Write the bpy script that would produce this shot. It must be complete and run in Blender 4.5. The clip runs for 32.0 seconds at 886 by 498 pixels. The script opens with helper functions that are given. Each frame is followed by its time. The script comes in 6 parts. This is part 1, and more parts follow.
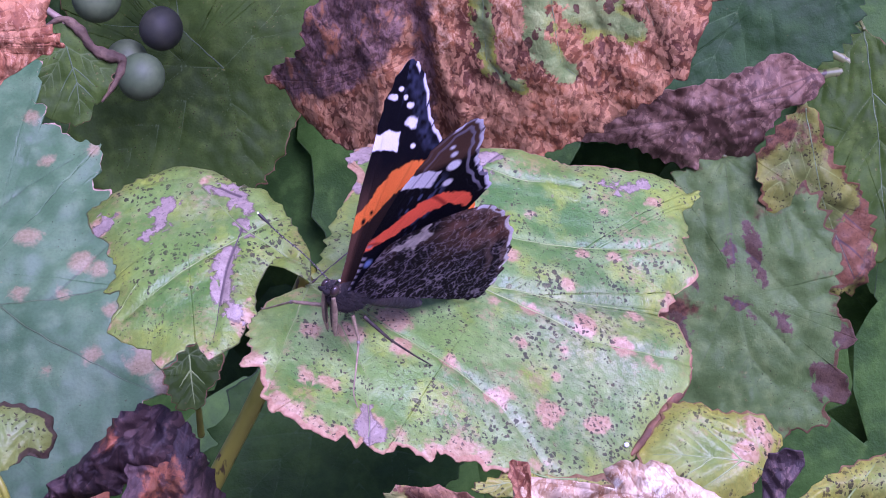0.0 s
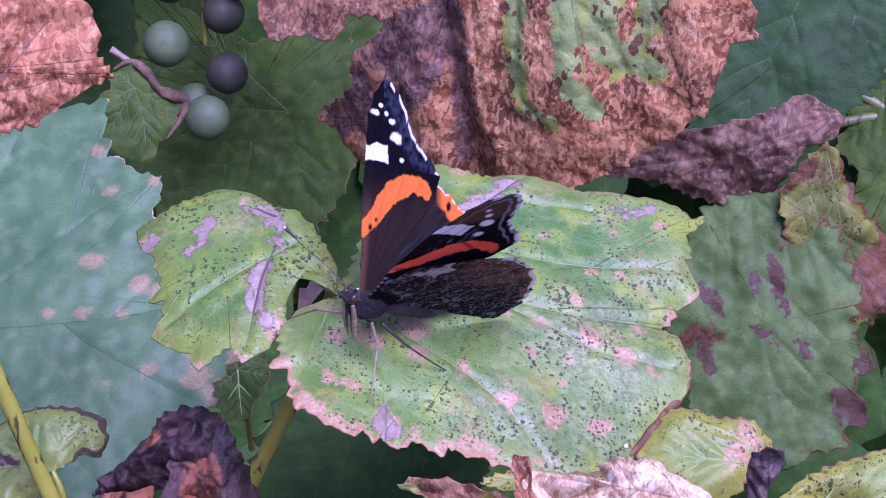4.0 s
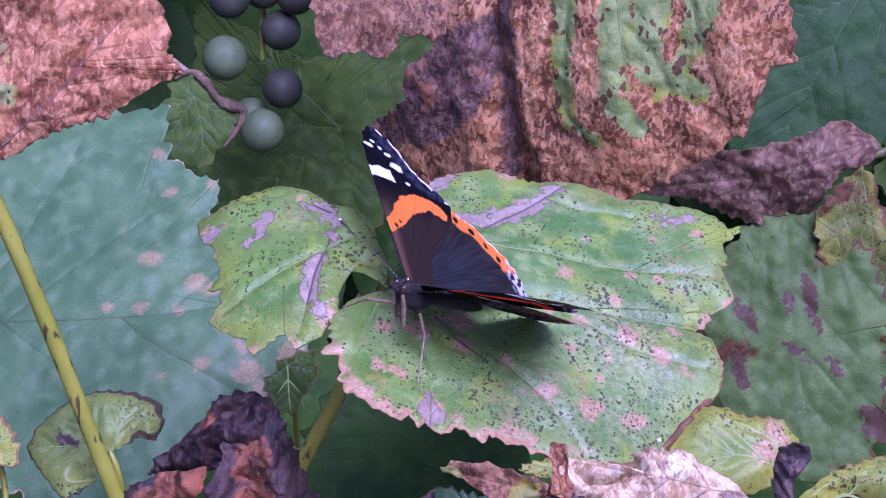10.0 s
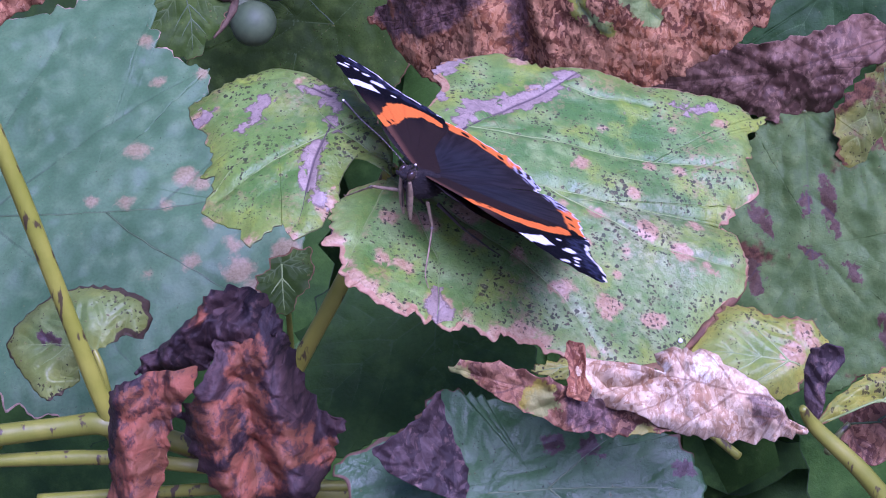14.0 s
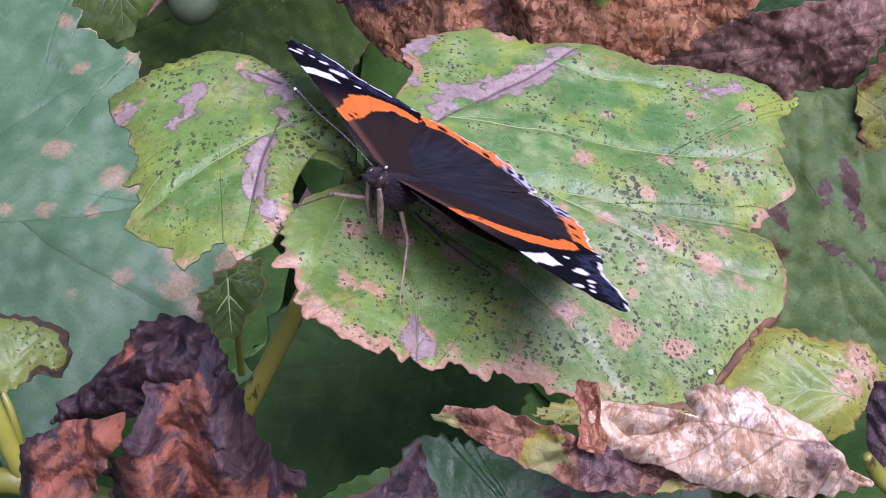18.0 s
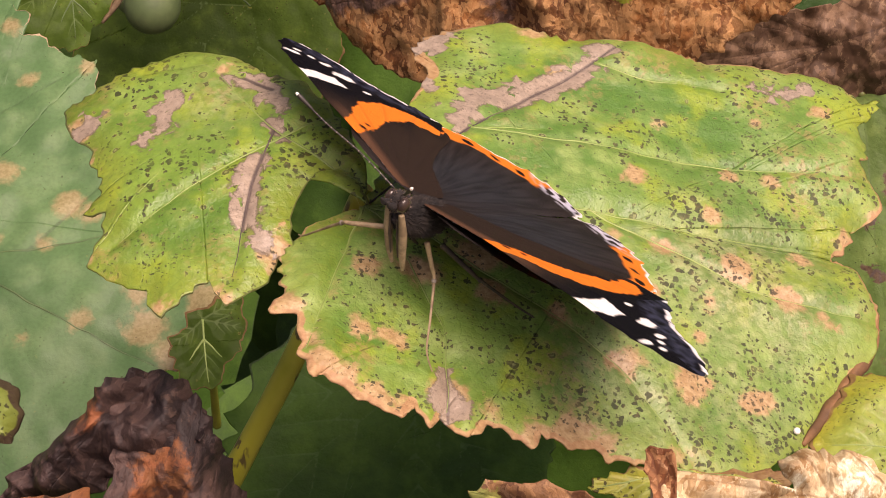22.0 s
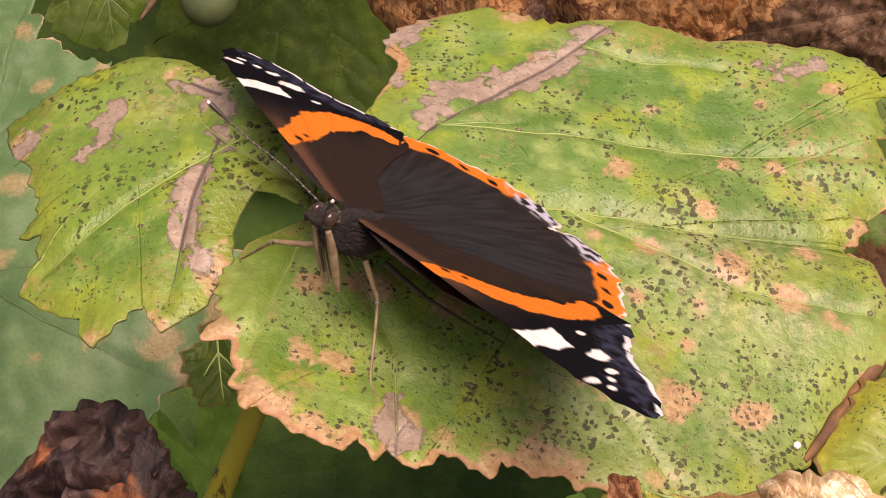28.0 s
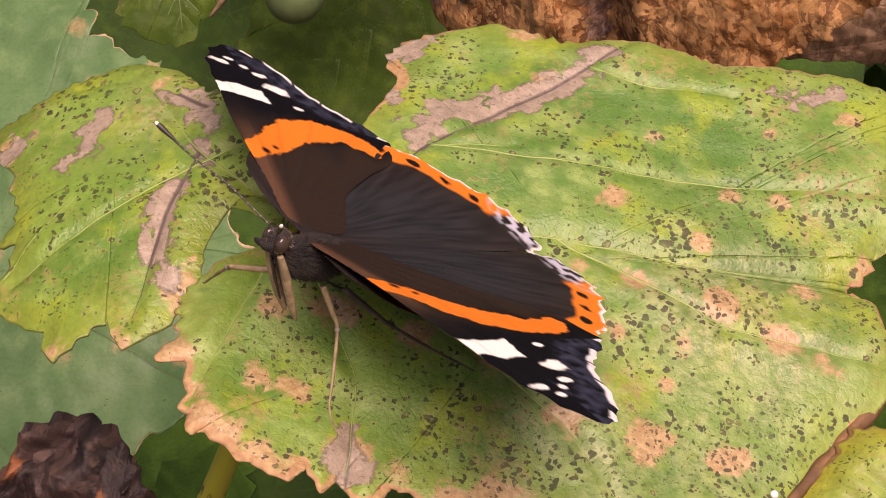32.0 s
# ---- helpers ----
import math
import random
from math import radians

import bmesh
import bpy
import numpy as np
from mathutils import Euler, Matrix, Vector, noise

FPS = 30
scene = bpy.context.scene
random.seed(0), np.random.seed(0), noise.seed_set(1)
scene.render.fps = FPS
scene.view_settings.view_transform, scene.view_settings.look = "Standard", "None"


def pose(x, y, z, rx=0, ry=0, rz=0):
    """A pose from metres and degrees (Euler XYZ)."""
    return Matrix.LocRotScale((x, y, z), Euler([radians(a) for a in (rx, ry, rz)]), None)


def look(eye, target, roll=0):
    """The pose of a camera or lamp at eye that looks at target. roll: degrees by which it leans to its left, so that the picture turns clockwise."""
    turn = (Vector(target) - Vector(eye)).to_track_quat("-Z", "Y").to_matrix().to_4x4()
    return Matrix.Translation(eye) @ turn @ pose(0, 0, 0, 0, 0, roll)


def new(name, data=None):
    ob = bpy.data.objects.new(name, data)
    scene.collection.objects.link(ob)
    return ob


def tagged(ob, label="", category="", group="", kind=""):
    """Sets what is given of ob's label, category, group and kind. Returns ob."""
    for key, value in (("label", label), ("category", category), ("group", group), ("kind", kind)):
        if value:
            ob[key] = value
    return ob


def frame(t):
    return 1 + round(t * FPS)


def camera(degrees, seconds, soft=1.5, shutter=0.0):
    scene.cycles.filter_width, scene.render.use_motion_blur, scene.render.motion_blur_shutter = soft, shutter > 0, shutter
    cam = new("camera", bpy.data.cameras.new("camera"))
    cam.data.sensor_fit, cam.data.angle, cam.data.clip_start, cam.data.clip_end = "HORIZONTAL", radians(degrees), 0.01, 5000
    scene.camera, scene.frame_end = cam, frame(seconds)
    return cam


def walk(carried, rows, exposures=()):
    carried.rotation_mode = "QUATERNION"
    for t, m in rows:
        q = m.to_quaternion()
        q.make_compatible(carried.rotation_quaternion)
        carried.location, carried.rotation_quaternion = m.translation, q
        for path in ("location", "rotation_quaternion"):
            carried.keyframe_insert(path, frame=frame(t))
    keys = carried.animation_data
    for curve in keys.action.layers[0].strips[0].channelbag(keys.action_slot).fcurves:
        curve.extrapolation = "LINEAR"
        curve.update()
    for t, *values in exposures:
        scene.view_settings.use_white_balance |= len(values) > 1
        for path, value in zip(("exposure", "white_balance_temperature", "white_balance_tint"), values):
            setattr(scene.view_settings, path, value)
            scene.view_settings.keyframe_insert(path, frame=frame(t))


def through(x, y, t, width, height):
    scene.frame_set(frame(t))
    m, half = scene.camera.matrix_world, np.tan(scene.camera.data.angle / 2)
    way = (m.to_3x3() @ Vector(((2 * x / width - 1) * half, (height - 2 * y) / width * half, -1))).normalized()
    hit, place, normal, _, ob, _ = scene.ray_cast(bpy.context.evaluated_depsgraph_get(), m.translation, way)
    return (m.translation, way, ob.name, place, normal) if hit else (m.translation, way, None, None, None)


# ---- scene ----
CM = 0.01

# ---- camera ----
cam = camera(22.4, 32.0, soft=1.0)
PATH = [
    (0, (-0.01190, -0.25292, 0.24795), (-0.00811, 0.04598, -0.01784), -0.71),
    (0.5, (-0.01061, -0.25411, 0.24678), (-0.01250, 0.04513, -0.01865), -1.6),
    (1, (-0.00507, -0.25742, 0.24916), (-0.00743, 0.04173, -0.01637), -1.79),
    (1.5, (0.00021, -0.26387, 0.25032), (-0.00376, 0.03546, -0.01500), -2.06),
    (2, (-0.00096, -0.26944, 0.25334), (-0.00601, 0.03221, -0.00931), -1.93),
    (2.5, (-0.00020, -0.27319, 0.25428), (-0.00820, 0.02766, -0.00921), -2.21),
    (3, (0.00188, -0.27537, 0.25636), (-0.00580, 0.02695, -0.00546), -2.24),
    (3.5, (0.00279, -0.27861, 0.26216), (-0.00802, 0.02640, 0.00360), -2.64),
    (4, (0.00191, -0.28196, 0.26317), (-0.01175, 0.02404, 0.00592), -2.46),
    (4.5, (-0.00018, -0.28563, 0.26508), (-0.01441, 0.02193, 0.00973), -2.13),
    (6.5, (0.00347, -0.29346, 0.26987), (-0.01369, 0.01585, 0.01682), -2.19),
    (7, (0.00208, -0.29345, 0.26919), (-0.01626, 0.01673, 0.01729), -2.07),
    (7.5, (0.00245, -0.29571, 0.26790), (-0.01750, 0.01418, 0.01577), -2.1),
    (8, (0.00043, -0.29700, 0.26590), (-0.02076, 0.01160, 0.01230), -2.09),
    (8.5, (-0.00645, -0.29773, 0.26428), (-0.03200, 0.01060, 0.01075), -2.15),
    (9, (-0.00477, -0.29774, 0.26553), (-0.02802, 0.01063, 0.01183), -2.02),
    (9.5, (-0.00142, -0.29776, 0.26747), (-0.02410, 0.01263, 0.01619), -2.01),
    (10, (0.00142, -0.30145, 0.26904), (-0.01941, 0.00913, 0.01782), -1.63),
    (10.5, (0.00060, -0.30404, 0.26899), (-0.02287, 0.00611, 0.01748), -1.74),
    (11, (0.00064, -0.30230, 0.26447), (-0.02272, 0.00642, 0.01120), -1.72),
    (11.5, (0.00244, -0.30014, 0.26416), (-0.02042, 0.00826, 0.01045), -1.9),
    (12, (0.00438, -0.29512, 0.26010), (-0.01493, 0.01075, 0.00305), -1.47),
    (12.5, (0.00747, -0.29072, 0.25789), (-0.00809, 0.01479, 0.00016), -1.22),
    (13, (0.00210, -0.28820, 0.25322), (-0.01284, 0.01510, -0.00714), -0.9),
    (13.5, (-0.00148, -0.28640, 0.25034), (-0.01474, 0.01602, -0.01112), -0.46),
    (14, (-0.00407, -0.28530, 0.24843), (-0.02157, 0.01634, -0.01368), -0.83),
    (14.5, (-0.00451, -0.28364, 0.24657), (-0.02368, 0.01709, -0.01648), -1.09),
    (16.5, (-0.00408, -0.27034, 0.23893), (-0.02280, 0.03095, -0.02352), -1.8),
    (17, (-0.00632, -0.25916, 0.23038), (-0.02354, 0.04071, -0.03379), -1.83),
    (17.5, (-0.00978, -0.24529, 0.22029), (-0.02360, 0.05544, -0.04309), -1.41),
    (18, (-0.00981, -0.23161, 0.20926), (-0.01957, 0.06749, -0.05615), -1.04),
    (18.5, (-0.01679, -0.21950, 0.19806), (-0.02399, 0.07844, -0.06873), -0.72),
    (19, (-0.01731, -0.21072, 0.19040), (-0.02044, 0.08647, -0.07731), -0.33),
    (19.5, (-0.01691, -0.20613, 0.18761), (-0.01938, 0.09359, -0.07727), -0.46),
    (20, (-0.01240, -0.20541, 0.18614), (-0.01588, 0.09641, -0.07633), -0.57),
    (20.5, (-0.01533, -0.20247, 0.18205), (-0.02162, 0.09947, -0.08023), -0.84),
    (21, (-0.01958, -0.19703, 0.17977), (-0.02373, 0.10411, -0.08347), -0.78),
    (21.5, (-0.02272, -0.19328, 0.17680), (-0.02527, 0.10766, -0.08669), -0.65),
    (22, (-0.02048, -0.19089, 0.17578), (-0.02079, 0.11072, -0.08696), -0.57),
    (22.5, (-0.02155, -0.19093, 0.17424), (-0.01927, 0.11170, -0.08732), -0.07),
    (23, (-0.02098, -0.18982, 0.17466), (-0.01318, 0.11242, -0.08724), 0.03),
    (23.5, (-0.02560, -0.19042, 0.17432), (-0.01436, 0.11024, -0.08928), -0.2),
    (24, (-0.03024, -0.19236, 0.17535), (-0.00544, 0.10924, -0.08622), 0.69),
    (24.5, (-0.03022, -0.19117, 0.17561), (0.00447, 0.10693, -0.08883), 1.87),
    (25, (-0.03058, -0.19092, 0.17582), (0.00333, 0.10813, -0.08766), 1.81),
    (25.5, (-0.02724, -0.18759, 0.17219), (0.00081, 0.11158, -0.09185), 1.13),
    (26, (-0.02154, -0.18648, 0.17109), (-0.00719, 0.11320, -0.09345), -0.49),
    (26.5, (-0.01420, -0.18278, 0.16785), (-0.01612, 0.11623, -0.09784), -2.54),
    (28.5, (0.00920, -0.16887, 0.16008), (-0.03276, 0.12746, -0.10529), -7.96),
    (29, (0.01400, -0.16610, 0.15539), (-0.03538, 0.12444, -0.11506), -8.47),
    (29.5, (0.01898, -0.16510, 0.15654), (-0.03884, 0.12713, -0.11041), -9.15),
    (30, (0.02392, -0.16555, 0.15622), (-0.03891, 0.12344, -0.11311), -9.56),
    (30.5, (0.02201, -0.16321, 0.15433), (-0.04398, 0.12788, -0.11197), -9.52),
    (31, (0.02220, -0.15881, 0.15711), (-0.04386, 0.13213, -0.10933), -9.31),
    (31.5, (0.02405, -0.16021, 0.15802), (-0.04184, 0.13164, -0.10746), -9.36),
    (32, (0.02359, -0.16260, 0.16023), (-0.04175, 0.13114, -0.10330), -9.03),
]
EXPOSURES = [
    (0.0, 0.67, 4880, 77), (4.0, 0.65, 4840, 75), (7.0, 0.58, 4760, 73), (13.0, 0.58, 4710, 70), (17.0, 0.58, 4690, 69), (17.6, 0.6, 4900, 64), (18.0, 0.62, 5200, 55), (18.5, 0.65, 5780, 48),
    (19.0, 0.68, 6450, 41), (19.5, 0.7, 7100, 37), (20.0, 0.72, 7550, 35), (21.0, 0.72, 7900, 34), (26.0, 0.7, 7900, 35), (28.5, 0.61, 8100, 38), (32.0, 0.61, 8100, 39),
]
walk(cam, [(t, look(eye, target, roll)) for t, eye, target, roll in PATH], EXPOSURES)

# ---- world and light: bright overcast autumn day ----
SUN_ELEVATION, SUN_AZIMUTH = 66.0, 140.0
world = bpy.data.worlds.new("sky")
scene.world = world
world.use_nodes = True
sky_nodes = world.node_tree.nodes
sky = sky_nodes.new("ShaderNodeTexSky")
sky.sky_type = "NISHITA"
sky.sun_disc = False
sky.sun_elevation = radians(SUN_ELEVATION)
sky.sun_rotation = radians(SUN_AZIMUTH)
sky.air_density, sky.dust_density, sky.ozone_density = 1.0, 4.0, 0.6
world.node_tree.links.new(sky.outputs[0], sky_nodes["Background"].inputs[0])
sky_nodes["Background"].inputs[1].default_value = 0.074

sun_data = bpy.data.lights.new("sun", "SUN")
sun_data.energy, sun_data.angle, sun_data.color = 3.35, radians(36), (1.0, 0.96, 0.90)
sun = new("sun", sun_data)
sun_way = Vector((math.cos(radians(SUN_ELEVATION)) * math.sin(radians(SUN_AZIMUTH)),
                  math.cos(radians(SUN_ELEVATION)) * math.cos(radians(SUN_AZIMUTH)),
                  math.sin(radians(SUN_ELEVATION))))
sun.matrix_world = look(sun_way * 5, (0, 0, 0))


# ---- numeric helpers ----
def hash2(i, j, seed):
    n = (i.astype(np.int64) * 374761393 + j.astype(np.int64) * 668265263 + int(seed) * 1442695041) & 0x7FFFFFFF
    n = ((n ^ (n >> 13)) * 1274126177) & 0x7FFFFFFF
    n = n ^ (n >> 16)
    return (n & 0xFFFF) / 65535.0


def noise2(x, y, seed=0):
    """Smooth value noise from -1 to 1 over arrays."""
    x, y = np.asarray(x, float), np.asarray(y, float)
    i, j = np.floor(x), np.floor(y)
    a, b = x - i, y - j
    a, b = a * a * (3 - 2 * a), b * b * (3 - 2 * b)
    low = hash2(i, j, seed) * (1 - a) + hash2(i + 1, j, seed) * a
    high = hash2(i, j + 1, seed) * (1 - a) + hash2(i + 1, j + 1, seed) * a
    return (low * (1 - b) + high * b) * 2 - 1


def fbm(x, y, seed=0, octaves=3):
    total, size = 0.0, 1.0
    x, y = np.asarray(x, float), np.asarray(y, float)
    for k in range(octaves):
        x, y = 0.80 * x - 0.60 * y + 3.1, 0.60 * x + 0.80 * y + 1.7
        total = total + noise2(x * 2 ** k, y * 2 ** k, seed + 17 * k) * size
        size *= 0.5
    return total


def line_distance(p, line):
    """Distance of points p (n, 2) from an open polyline, and how far along it (0 to 1) the nearest place is."""
    line = np.asarray(line, float)
    best, along = np.full(len(p), 1e9), np.zeros(len(p))
    count = len(line) - 1
    for k in range(count):
        a, d = line[k], line[k + 1] - line[k]
        s = np.clip(((p - a) @ d) / max(d @ d, 1e-9), 0, 1)
        far = np.hypot(*(p - a - s[:, None] * d).T)
        near = far < best
        best = np.where(near, far, best)
        along = np.where(near, (k + s) / count, along)
    return best, along


def inside(p, poly):
    """Signed distance of points from a closed outline: positive inside."""
    poly = np.asarray(poly, float)
    far, _ = line_distance(p, np.vstack([poly, poly[:1]]))
    x, y = p.T
    odd = np.zeros(len(p), bool)
    for (ax, ay), (bx, by) in zip(poly, np.roll(poly, -1, 0)):
        cross = (ay > y) != (by > y)
        if ay != by:
            odd ^= cross & (x < (bx - ax) * (y - ay) / (by - ay) + ax)
    return np.where(odd, far, -far)


def densify(outline, count, smooth=0.35, teeth=0.0, pitch=0.35, seed=1):
    """Evenly spaced points along a closed outline, a little rounded, with irregular teeth."""
    pts = np.asarray(outline, float)
    area = 0.5 * np.sum(pts[:, 0] * np.roll(pts[:, 1], -1) - pts[:, 1] * np.roll(pts[:, 0], -1))
    if area < 0:
        pts = pts[::-1]
    n = len(pts)
    fine = []
    for k in range(n):
        p0, p1, p2, p3 = pts[k - 1], pts[k], pts[(k + 1) % n], pts[(k + 2) % n]
        for s in np.linspace(0, 1, 24, endpoint=False):
            straight = p1 + (p2 - p1) * s
            curve = 0.5 * (2 * p1 + (p2 - p0) * s + (2 * p0 - 5 * p1 + 4 * p2 - p3) * s ** 2 + (3 * p1 - p0 - 3 * p2 + p3) * s ** 3)
            fine.append(straight + (curve - straight) * smooth)
    fine = np.array(fine)
    step = np.hypot(*(np.roll(fine, -1, 0) - fine).T)
    run = np.r_[0, np.cumsum(step)]
    s = np.linspace(0, run[-1], count, endpoint=False)
    closed = np.vstack([fine, fine[:1]])
    out = np.stack([np.interp(s, run, closed[:, 0]), np.interp(s, run, closed[:, 1])], 1)
    if teeth:
        way = np.roll(out, -1, 0) - np.roll(out, 1, 0)
        way /= np.hypot(*way.T)[:, None] + 1e-9
        normal = np.stack([way[:, 1], -way[:, 0]], 1)
        phase = s / pitch + 1.5 * noise2(s / pitch / 2.9, s * 0, seed)
        cycle = phase % 1.0
        point = np.where(cycle < 0.64, cycle / 0.64, (1 - cycle) / 0.36) ** 1.5
        size = 0.75 + 0.75 * noise2(np.floor(phase) * 0.71, s * 0 + 5, seed)
        out = out + normal * (teeth * size * (point - 0.4))[:, None] + normal * (0.25 * teeth * noise2(s * 9, s * 0, seed + 3))[:, None]
    return out


# ---- object helpers ----
def part(name, mesh, material, parent, label=""):
    """Links a mesh (or a bmesh) as one object under a thing or under a part."""
    if isinstance(mesh, bmesh.types.BMesh):
        data = bpy.data.meshes.new(name)
        mesh.to_mesh(data)
        mesh.free()
        mesh = data
    if material and not mesh.materials:
        mesh.materials.append(material)
    ob = new(name, mesh)
    if parent:
        ob.parent = parent
    return tagged(ob, label)


def thing(name, label, category, at=(0, 0, 0), group="", kind=""):
    ob = new(name)
    ob.empty_display_size = 0.005
    ob.location = at
    return tagged(ob, label, category, group, kind)


def mesh_from(name, verts, faces, attributes=(), smooth=True):
    data = bpy.data.meshes.new(name)
    data.from_pydata(np.asarray(verts, float).tolist(), [], [tuple(int(i) for i in f) for f in faces])
    if smooth:
        data.polygons.foreach_set("use_smooth", [True] * len(data.polygons))
    for key, kind, values in attributes:
        layer = data.attributes.new(key, kind, "POINT")
        values = np.asarray(values, np.float32)
        layer.data.foreach_set({"FLOAT": "value", "FLOAT_VECTOR": "vector", "FLOAT_COLOR": "color"}[kind], values.ravel())
    data.update()
    return data


def tube(points, radii, sides=10, steps=10, wobble=0.0, seed=1, cap=True):
    """A round rod along a smooth line through points (metres), as a mesh."""
    pts = np.asarray(points, float)
    radii = np.interp(np.linspace(0, 1, len(pts)), np.linspace(0, 1, len(np.atleast_1d(radii))), np.atleast_1d(radii))
    line, width = [], []
    n = len(pts)
    for k in range(n - 1):
        p0, p1, p2, p3 = pts[max(k - 1, 0)], pts[k], pts[k + 1], pts[min(k + 2, n - 1)]
        for s in np.linspace(0, 1, steps, endpoint=k == n - 2):
            line.append(0.5 * (2 * p1 + (p2 - p0) * s + (2 * p0 - 5 * p1 + 4 * p2 - p3) * s ** 2 + (3 * p1 - p0 - 3 * p2 + p3) * s ** 3))
            width.append(radii[k] + (radii[k + 1] - radii[k]) * s)
    line, width = np.array(line), np.array(width)
    verts, faces = [], []
    side = np.array([0.31, 0.77, 0.55])
    for k in range(len(line)):
        way = line[min(k + 1, len(line) - 1)] - line[max(k - 1, 0)]
        way = way / (np.linalg.norm(way) + 1e-12)
        side = side - way * (side @ way)
        side /= np.linalg.norm(side)
        other = np.cross(way, side)
        for j in range(sides):
            a = 2 * math.pi * j / sides
            r = width[k] * (1 + wobble * (math.sin(k * 0.9 + seed) * 0.5 + math.sin(3 * a + seed + k * 0.3) * 0.5))
            verts.append(line[k] + r * (math.cos(a) * side + math.sin(a) * other))
    for k in range(len(line) - 1):
        for j in range(sides):
            faces.append((k * sides + j, k * sides + (j + 1) % sides, (k + 1) * sides + (j + 1) % sides, (k + 1) * sides + j))
    if cap:
        faces.append(tuple(reversed(range(sides))))
        faces.append(tuple(range((len(line) - 1) * sides, len(line) * sides)))
    return verts, faces


def rod(name, points_cm, radii_cm, material, parent=None, label="", origin=(0, 0, 0), sides=10, steps=10, wobble=0.0):
    verts, faces = tube(np.asarray(points_cm, float) * CM - np.asarray(origin), np.asarray(radii_cm) * CM, sides, steps, wobble)
    return part(name, mesh_from(name, verts, faces), material, parent, label)


# ---- materials ----
class Nodes:
    """A short way to write a node tree."""

    def __init__(self, name):
        self.material = bpy.data.materials.new(name)
        self.material.use_nodes = True
        self.tree = self.material.node_tree
        self.tree.nodes.clear()
        self.out = self.tree.nodes.new("ShaderNodeOutputMaterial")

    def add(self, kind, **values):
        node = self.tree.nodes.new("ShaderNode" + kind)
        for key, value in values.items():
            if key in ("operation", "blend_type", "data_type", "attribute_name", "feature", "distance", "interpolation_type"):
                if key == "operation":
                    node.operation = value
                elif key == "blend_type":
                    node.blend_type = value
                elif key == "data_type":
                    node.data_type = value
                elif key == "attribute_name":
                    node.attribute_name = value
                elif key == "feature":
                    node.feature = value
                elif key == "distance":
                    node.distance = value
                elif key == "interpolation_type":
                    node.interpolation_type = value
        return node

    def put(self, node, socket, value):
        target = node.inputs[socket]
        if isinstance(value, bpy.types.NodeSocket):
            self.tree.links.new(value, target)
        elif isinstance(value, (tuple, list)) and len(value) == 3 and target.type == "RGBA":
            target.default_value = (*value, 1)
        else:
            target.default_value = value

    def attribute(self, name, output="Fac"):
        return self.add("Attribute", attribute_name=name).outputs[output]

    def math(self, operation, a, b=0.0, c=0.0):
        node = self.add("Math", operation=operation)
        self.put(node, 0, a), self.put(node, 1, b)
        if operation in ("MULTIPLY_ADD",):
            self.put(node, 2, c)
        return node.outputs[0]

    def ramp(self, value, low, high, smooth=True):
        node = self.add("MapRange", interpolation_type="SMOOTHSTEP" if smooth else "LINEAR")
        self.put(node, 0, value), self.put(node, 1, low), self.put(node, 2, high)
        return node.outputs[0]

    def mix(self, fac, a, b, blend="MIX"):
        node = self.add("MixRGB", blend_type=blend)
        self.put(node, 0, fac), self.put(node, 1, a), self.put(node, 2, b)
        return node.outputs[0]

    def noise(self, vector, scale, detail=3.0, rough=0.55, output=0):
        node = self.add("TexNoise")
        self.put(node, "Vector", vector), self.put(node, "Scale", scale), self.put(node, "Detail", detail), self.put(node, "Roughness", rough)
        return node.outputs[output]

    def cells(self, vector, scale, output="Distance", feature="F1", random=1.0):
        node = self.add("TexVoronoi", feature=feature)
        self.put(node, "Vector", vector), self.put(node, "Scale", scale), self.put(node, "Randomness", random)
        return node.outputs[output]

    def bump(self, height, strength, distance):
        node = self.add("Bump")
        self.put(node, "Height", height), self.put(node, "Strength", strength), self.put(node, "Distance", distance)
        return node.outputs[0]

    def finish(self, colour, rough, normal=None, specular=0.5, glow_through=None, metallic=0.0, sheen=0.0):
        shader = self.add("BsdfPrincipled")
        self.put(shader, "Base Color", colour), self.put(shader, "Roughness", rough), self.put(shader, "Specular IOR Level", specular)
        self.put(shader, "Metallic", metallic), self.put(shader, "Sheen Weight", sheen)
        if normal is not None:
            self.put(shader, "Normal", normal)
        result = shader.outputs[0]
        if glow_through is not None:
            thin = self.add("BsdfTranslucent")
            self.put(thin, 0, colour)
            if normal is not None:
                self.put(thin, 1, normal)
            both = self.add("MixShader")
            self.put(both, 0, glow_through), self.put(both, 1, result), self.put(both, 2, thin.outputs[0])
            result = both.outputs[0]
        self.tree.links.new(result, self.out.inputs[0])
        return self.material


